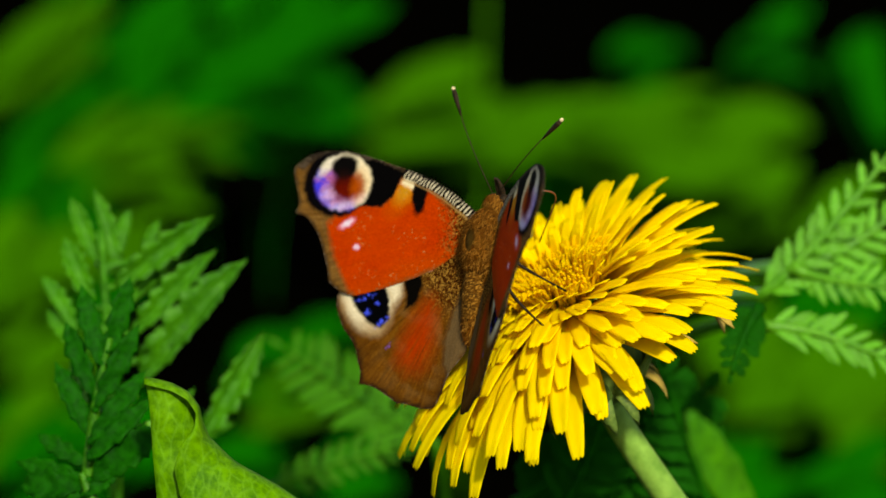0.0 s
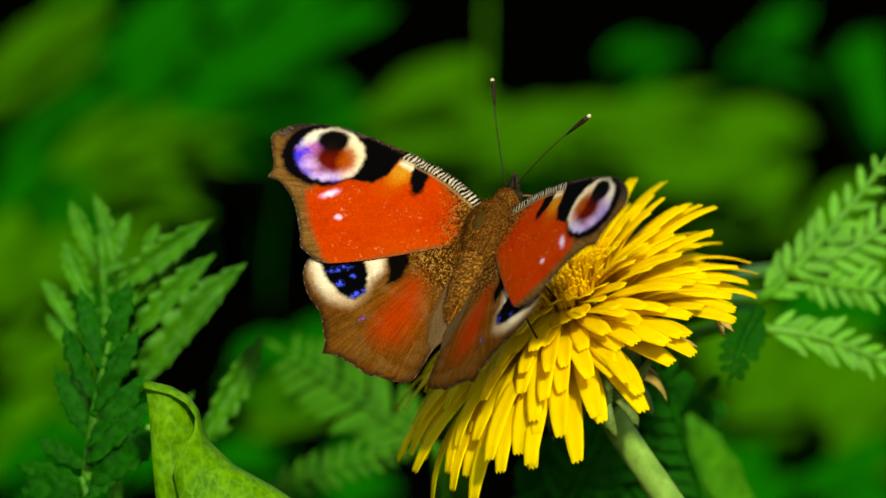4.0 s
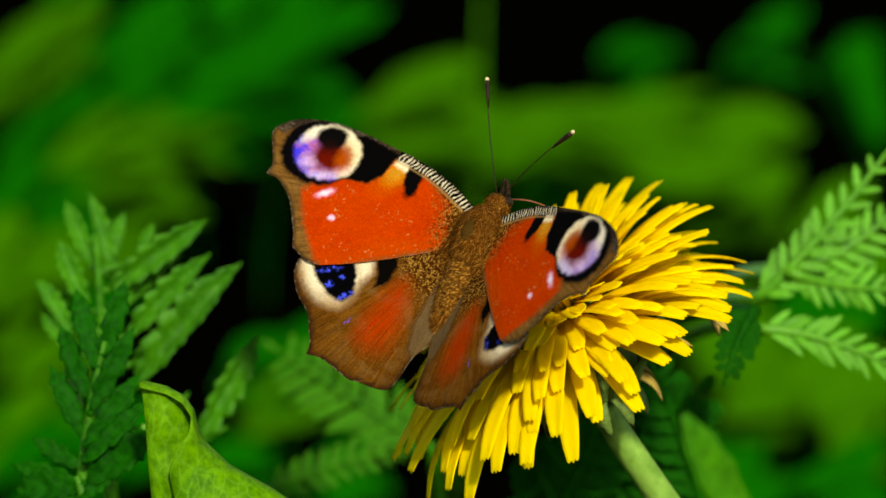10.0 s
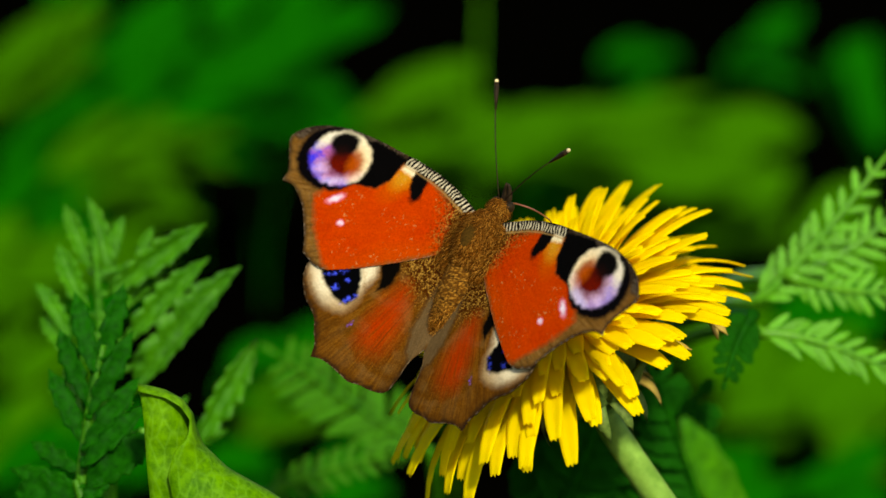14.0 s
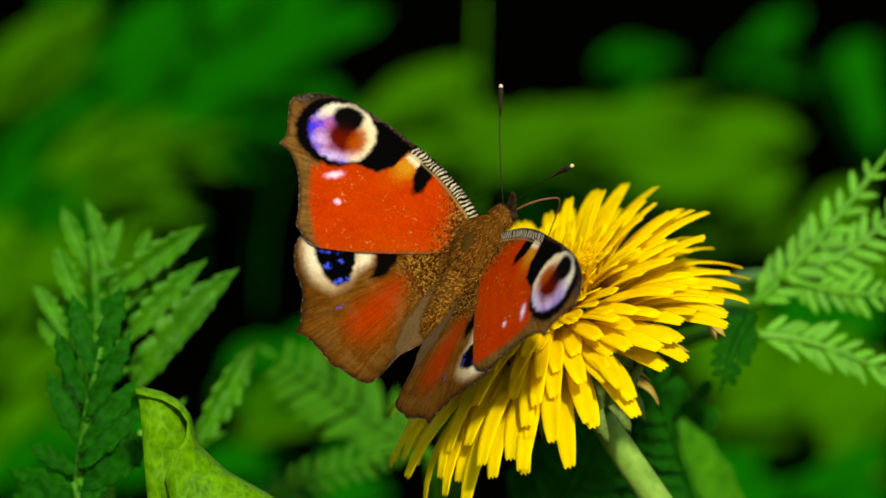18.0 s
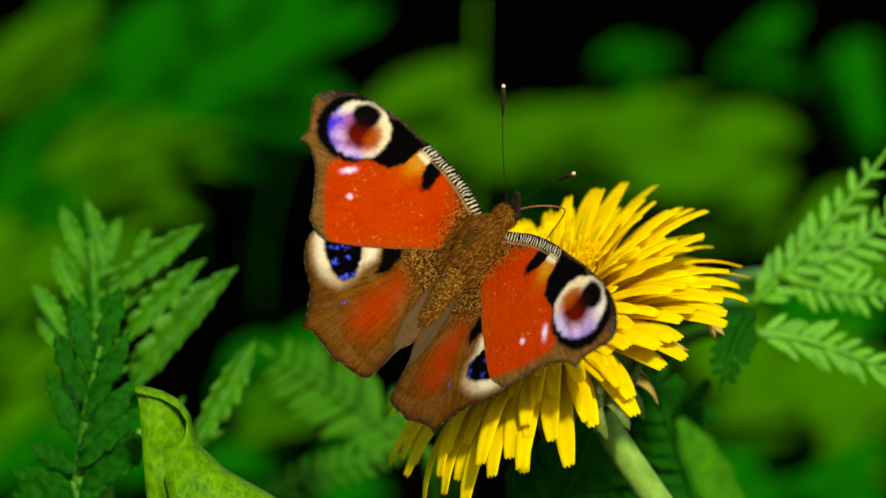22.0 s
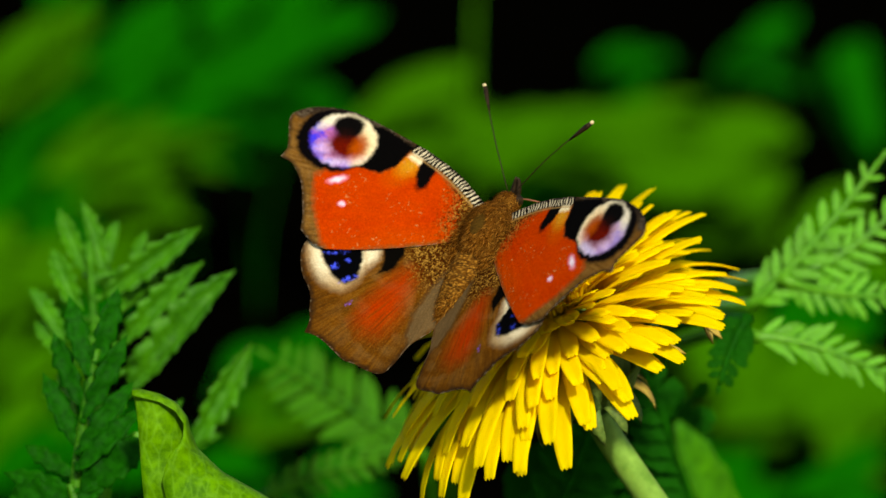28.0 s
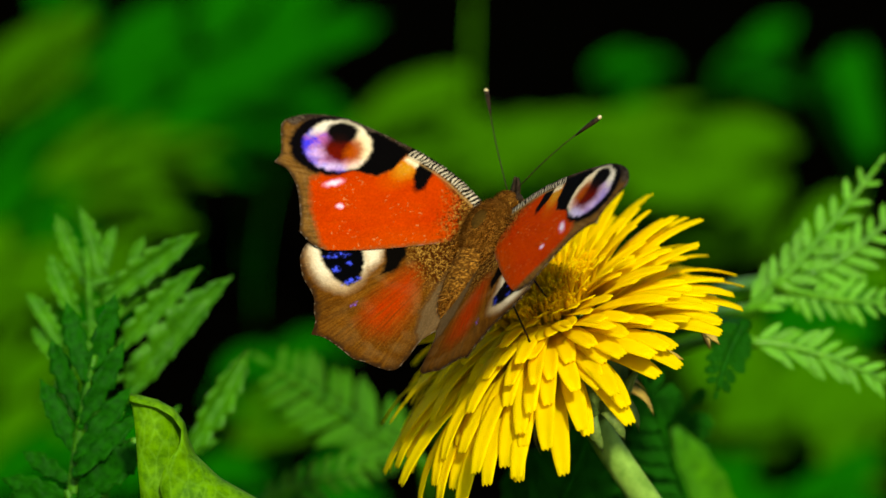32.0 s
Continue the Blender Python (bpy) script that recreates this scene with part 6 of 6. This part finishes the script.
    walk(WINGS["hind", 1], [
        (0, hinge(1, ROOT_H, 28.56, 12.71, -2.03)),
        (0.1, hinge(1, ROOT_H, 23.51, 6.46, 0.67)),
        (0.5, hinge(1, ROOT_H, 22.74, -3.30, 0.95)),
        (1, hinge(1, ROOT_H, 21.62, -3.73, 1.04)),
        (1.5, hinge(1, ROOT_H, 22.07, -3.15, 0.91)),
        (2, hinge(1, ROOT_H, 26.33, -1.92, 0.81)),
        (2.5, hinge(1, ROOT_H, 26.33, -2.01, 0.75)),
        (3, hinge(1, ROOT_H, 25.46, -2.24, 0.77)),
        (3.5, hinge(1, ROOT_H, 25.91, -2.21, 0.78)),
        (5.5, hinge(1, ROOT_H, 22.36, -0.54, 0.25)),
        (6, hinge(1, ROOT_H, 21.73, -0.59, 0.77)),
        (6.5, hinge(1, ROOT_H, 23.71, 0.10, 0.52)),
        (7, hinge(1, ROOT_H, 23.50, 0.05, 0.58)),
        (7.5, hinge(1, ROOT_H, 22.38, 0.19, 0.64)),
        (8, hinge(1, ROOT_H, 21.52, -0.28, 1.01)),
        (8.5, hinge(1, ROOT_H, 22.17, -0.19, 1.02)),
        (9, hinge(1, ROOT_H, 21.76, -0.45, 1.11)),
        (9.5, hinge(1, ROOT_H, 21.86, 0.17, 1.14)),
        (10, hinge(1, ROOT_H, 22.12, 0.21, 1.00)),
        (10.5, hinge(1, ROOT_H, 21.52, 0.30, 1.11)),
        (11, hinge(1, ROOT_H, 21.94, 0.41, 1.12)),
        (11.5, hinge(1, ROOT_H, 22.26, 0.53, 1.02)),
        (12, hinge(1, ROOT_H, 22.09, 0.78, 1.03)),
        (12.5, hinge(1, ROOT_H, 23.44, 0.99, 0.88)),
        (13, hinge(1, ROOT_H, 27.43, 0.55, 0.82)),
        (13.5, hinge(1, ROOT_H, 25.54, 0.84, 0.86)),
        (14, hinge(1, ROOT_H, 13.42, -0.66, 1.32)),
        (14.5, hinge(1, ROOT_H, 13.65, -1.54, 1.62)),
        (16.5, hinge(1, ROOT_H, 21.34, 2.47, 0.18)),
        (17, hinge(1, ROOT_H, 27.83, 3.40, -0.07)),
        (17.5, hinge(1, ROOT_H, 27.38, 3.76, -0.05)),
        (18, hinge(1, ROOT_H, 27.42, 4.28, -0.11)),
        (18.5, hinge(1, ROOT_H, 22.26, 3.74, -0.02)),
        (19, hinge(1, ROOT_H, 15.30, 4.07, 0.03)),
        (19.5, hinge(1, ROOT_H, 16.45, 3.40, 0.30)),
        (20, hinge(1, ROOT_H, 16.21, 3.38, 0.26)),
        (20.5, hinge(1, ROOT_H, 15.92, 3.34, 0.15)),
        (21, hinge(1, ROOT_H, 15.95, 3.23, -0.01)),
        (21.5, hinge(1, ROOT_H, 16.28, 3.45, 0.05)),
        (22, hinge(1, ROOT_H, 16.53, 3.19, -0.02)),
        (22.5, hinge(1, ROOT_H, 24.46, 4.05, -0.07)),
        (23, hinge(1, ROOT_H, 27.81, 4.48, -0.45)),
        (23.5, hinge(1, ROOT_H, 26.48, 4.12, -0.49)),
        (24, hinge(1, ROOT_H, 17.33, 3.67, -0.00)),
        (24.5, hinge(1, ROOT_H, 17.02, 3.74, -0.23)),
        (25, hinge(1, ROOT_H, 16.80, 3.84, -0.46)),
        (25.5, hinge(1, ROOT_H, 27.98, 6.53, -1.34)),
        (27.5, hinge(1, ROOT_H, 18.47, 2.67, -0.75)),
        (28, hinge(1, ROOT_H, 20.34, 3.03, -0.53)),
        (28.5, hinge(1, ROOT_H, 28.60, 4.96, -0.67)),
        (29, hinge(1, ROOT_H, 26.65, 4.98, -0.81)),
        (29.5, hinge(1, ROOT_H, 22.21, 2.68, -0.50)),
        (30, hinge(1, ROOT_H, 19.23, 1.88, 0.00)),
        (30.5, hinge(1, ROOT_H, 25.02, 2.94, -0.42)),
        (31, hinge(1, ROOT_H, 30.56, 4.35, -0.62)),
        (31.5, hinge(1, ROOT_H, 30.06, 3.41, -0.61)),
        (32, hinge(1, ROOT_H, 27.16, 2.37, -0.44)),
    ])
    walk(FEELERS[-1], [
        (0, feeler(-1, -0.505, 0.825, 0.254)),
        (0.5, feeler(-1, -0.467, 0.862, 0.195)),
        (1, feeler(-1, -0.464, 0.857, 0.224)),
        (1.5, feeler(-1, -0.427, 0.867, 0.257)),
        (2, feeler(-1, -0.454, 0.842, 0.291)),
        (2.5, feeler(-1, -0.453, 0.838, 0.305)),
        (3, feeler(-1, -0.436, 0.860, 0.266)),
        (3.5, feeler(-1, -0.431, 0.853, 0.294)),
        (5.5, feeler(-1, -0.407, 0.869, 0.283)),
        (6, feeler(-1, -0.381, 0.889, 0.256)),
        (6.5, feeler(-1, -0.395, 0.884, 0.248)),
        (7, feeler(-1, -0.414, 0.861, 0.296)),
        (7.5, feeler(-1, -0.396, 0.858, 0.327)),
        (8, feeler(-1, -0.426, 0.861, 0.279)),
        (8.5, feeler(-1, -0.446, 0.849, 0.283)),
        (9, feeler(-1, -0.447, 0.851, 0.276)),
        (9.5, feeler(-1, -0.440, 0.860, 0.257)),
        (10, feeler(-1, -0.438, 0.853, 0.285)),
        (10.5, feeler(-1, -0.407, 0.874, 0.264)),
        (11, feeler(-1, -0.438, 0.867, 0.237)),
        (11.5, feeler(-1, -0.441, 0.871, 0.216)),
        (12, feeler(-1, -0.422, 0.862, 0.280)),
        (12.5, feeler(-1, -0.434, 0.833, 0.343)),
        (13, feeler(-1, -0.424, 0.851, 0.309)),
        (13.5, feeler(-1, -0.419, 0.856, 0.302)),
        (14, feeler(-1, -0.425, 0.870, 0.249)),
        (14.5, feeler(-1, -0.445, 0.867, 0.226)),
        (16.5, feeler(-1, -0.512, 0.804, 0.303)),
        (17, feeler(-1, -0.468, 0.802, 0.370)),
        (17.5, feeler(-1, -0.464, 0.823, 0.327)),
        (18, feeler(-1, -0.441, 0.817, 0.371)),
        (18.5, feeler(-1, -0.363, 0.799, 0.479)),
        (19, feeler(-1, -0.370, 0.810, 0.456)),
        (19.5, feeler(-1, -0.315, 0.779, 0.542)),
        (20, feeler(-1, -0.286, 0.785, 0.549)),
        (20.5, feeler(-1, -0.322, 0.785, 0.529)),
        (21, feeler(-1, -0.354, 0.763, 0.542)),
        (21.5, feeler(-1, -0.376, 0.764, 0.525)),
        (22, feeler(-1, -0.357, 0.769, 0.531)),
        (22.5, feeler(-1, -0.385, 0.806, 0.450)),
        (23, feeler(-1, -0.375, 0.820, 0.433)),
        (23.5, feeler(-1, -0.291, 0.814, 0.502)),
        (24, feeler(-1, 0.444, 0.803, 0.396)),
        (24.5, feeler(-1, 0.486, 0.685, 0.542)),
        (25, feeler(-1, -0.274, 0.598, 0.754)),
        (25.5, feeler(-1, -0.605, 0.701, 0.379)),
        (27.5, feeler(-1, -0.619, 0.744, 0.252)),
        (28, feeler(-1, -0.597, 0.752, 0.278)),
        (28.5, feeler(-1, -0.583, 0.744, 0.326)),
        (29, feeler(-1, -0.576, 0.754, 0.316)),
        (29.5, feeler(-1, -0.554, 0.763, 0.332)),
        (30, feeler(-1, -0.544, 0.772, 0.328)),
        (30.5, feeler(-1, -0.536, 0.797, 0.280)),
        (31, feeler(-1, -0.543, 0.775, 0.322)),
        (31.5, feeler(-1, -0.537, 0.769, 0.347)),
        (32, feeler(-1, -0.538, 0.785, 0.309)),
    ])
    walk(FEELERS[1], [
        (0, feeler(1, 0.738, 0.671, 0.076)),
        (0.5, feeler(1, 0.738, 0.533, 0.415)),
        (1, feeler(1, 0.715, 0.556, 0.424)),
        (1.5, feeler(1, 0.733, 0.562, 0.383)),
        (2, feeler(1, 0.730, 0.564, 0.386)),
        (2.5, feeler(1, 0.722, 0.575, 0.384)),
        (3, feeler(1, 0.717, 0.588, 0.373)),
        (3.5, feeler(1, 0.723, 0.580, 0.377)),
        (5.5, feeler(1, 0.722, 0.575, 0.385)),
        (6, feeler(1, 0.745, 0.536, 0.397)),
        (6.5, feeler(1, 0.737, 0.543, 0.402)),
        (7, feeler(1, 0.720, 0.544, 0.431)),
        (7.5, feeler(1, 0.720, 0.558, 0.412)),
        (8, feeler(1, 0.734, 0.556, 0.390)),
        (8.5, feeler(1, 0.726, 0.561, 0.399)),
        (9, feeler(1, 0.726, 0.569, 0.385)),
        (9.5, feeler(1, 0.711, 0.588, 0.385)),
        (10, feeler(1, 0.707, 0.564, 0.426)),
        (10.5, feeler(1, 0.721, 0.555, 0.415)),
        (11, feeler(1, 0.711, 0.576, 0.403)),
        (11.5, feeler(1, 0.717, 0.554, 0.424)),
        (12, feeler(1, 0.711, 0.544, 0.445)),
        (12.5, feeler(1, 0.707, 0.492, 0.508)),
        (13, feeler(1, 0.712, 0.540, 0.449)),
        (13.5, feeler(1, 0.718, 0.503, 0.482)),
        (14, feeler(1, 0.722, 0.504, 0.474)),
        (14.5, feeler(1, 0.724, 0.502, 0.473)),
        (16.5, feeler(1, 0.659, 0.529, 0.535)),
        (17, feeler(1, 0.677, 0.528, 0.513)),
        (17.5, feeler(1, 0.692, 0.546, 0.472)),
        (18, feeler(1, 0.679, 0.560, 0.474)),
        (18.5, feeler(1, 0.691, 0.496, 0.525)),
        (19, feeler(1, 0.695, 0.523, 0.493)),
        (19.5, feeler(1, 0.692, 0.512, 0.509)),
        (20, feeler(1, 0.693, 0.517, 0.502)),
        (20.5, feeler(1, 0.680, 0.519, 0.517)),
        (21, feeler(1, 0.666, 0.512, 0.543)),
        (21.5, feeler(1, 0.655, 0.527, 0.542)),
        (22, feeler(1, 0.685, 0.532, 0.498)),
        (22.5, feeler(1, 0.707, 0.483, 0.516)),
        (23, feeler(1, 0.724, 0.479, 0.497)),
        (23.5, feeler(1, 0.914, 0.322, 0.248)),
        (24, feeler(1, 0.798, 0.362, -0.482)),
        (24.5, feeler(1, 0.938, 0.340, -0.074)),
        (25, feeler(1, 0.610, 0.738, 0.288)),
        (25.5, feeler(1, 0.641, 0.667, 0.379)),
        (27.5, feeler(1, 0.635, 0.658, 0.404)),
        (28, feeler(1, 0.645, 0.657, 0.389)),
        (28.5, feeler(1, 0.630, 0.688, 0.361)),
        (29, feeler(1, 0.633, 0.706, 0.318)),
        (29.5, feeler(1, 0.664, 0.641, 0.384)),
        (30, feeler(1, 0.669, 0.658, 0.347)),
        (30.5, feeler(1, 0.681, 0.673, 0.288)),
        (31, feeler(1, 0.656, 0.703, 0.275)),
        (31.5, feeler(1, 0.661, 0.699, 0.272)),
        (32, feeler(1, 0.663, 0.699, 0.268)),
    ])
    walk(FEELERS[0], [
        (0, tongue_turn(0.626, -0.011, 0.780, -42)),
        (10.6, tongue_turn(0.626, -0.011, 0.780, -42)),
        (11.6, tongue_turn(0.626, -0.011, 0.780, -16)),
        (12.2, tongue_turn(0.626, -0.011, 0.780, -15)),
        (13, tongue_turn(0.626, -0.011, 0.780, -48)),
        (14.5, tongue_turn(0.626, -0.011, 0.780, -52)),
        (16.4, tongue_turn(0.626, -0.011, 0.780, 0)),
        (17, tongue_turn(0.626, -0.011, 0.780, 6)),
        (18, tongue_turn(0.626, -0.011, 0.780, -6)),
        (19, tongue_turn(0.626, -0.011, 0.780, -37)),
        (20, tongue_turn(0.626, -0.011, 0.780, -14)),
        (21, tongue_turn(0.626, -0.011, 0.780, 0)),
        (22, tongue_turn(0.626, -0.011, 0.780, -18)),
        (23, tongue_turn(0.626, -0.011, 0.780, -50)),
        (24, tongue_turn(0.626, -0.011, 0.780, -30)),
        (25, tongue_turn(0.626, -0.011, 0.780, -3)),
        (26, tongue_turn(0.626, -0.011, 0.780, -16)),
        (28, tongue_turn(0.626, -0.011, 0.780, -44)),
        (32, tongue_turn(0.626, -0.011, 0.780, -44)),
    ])


motions()
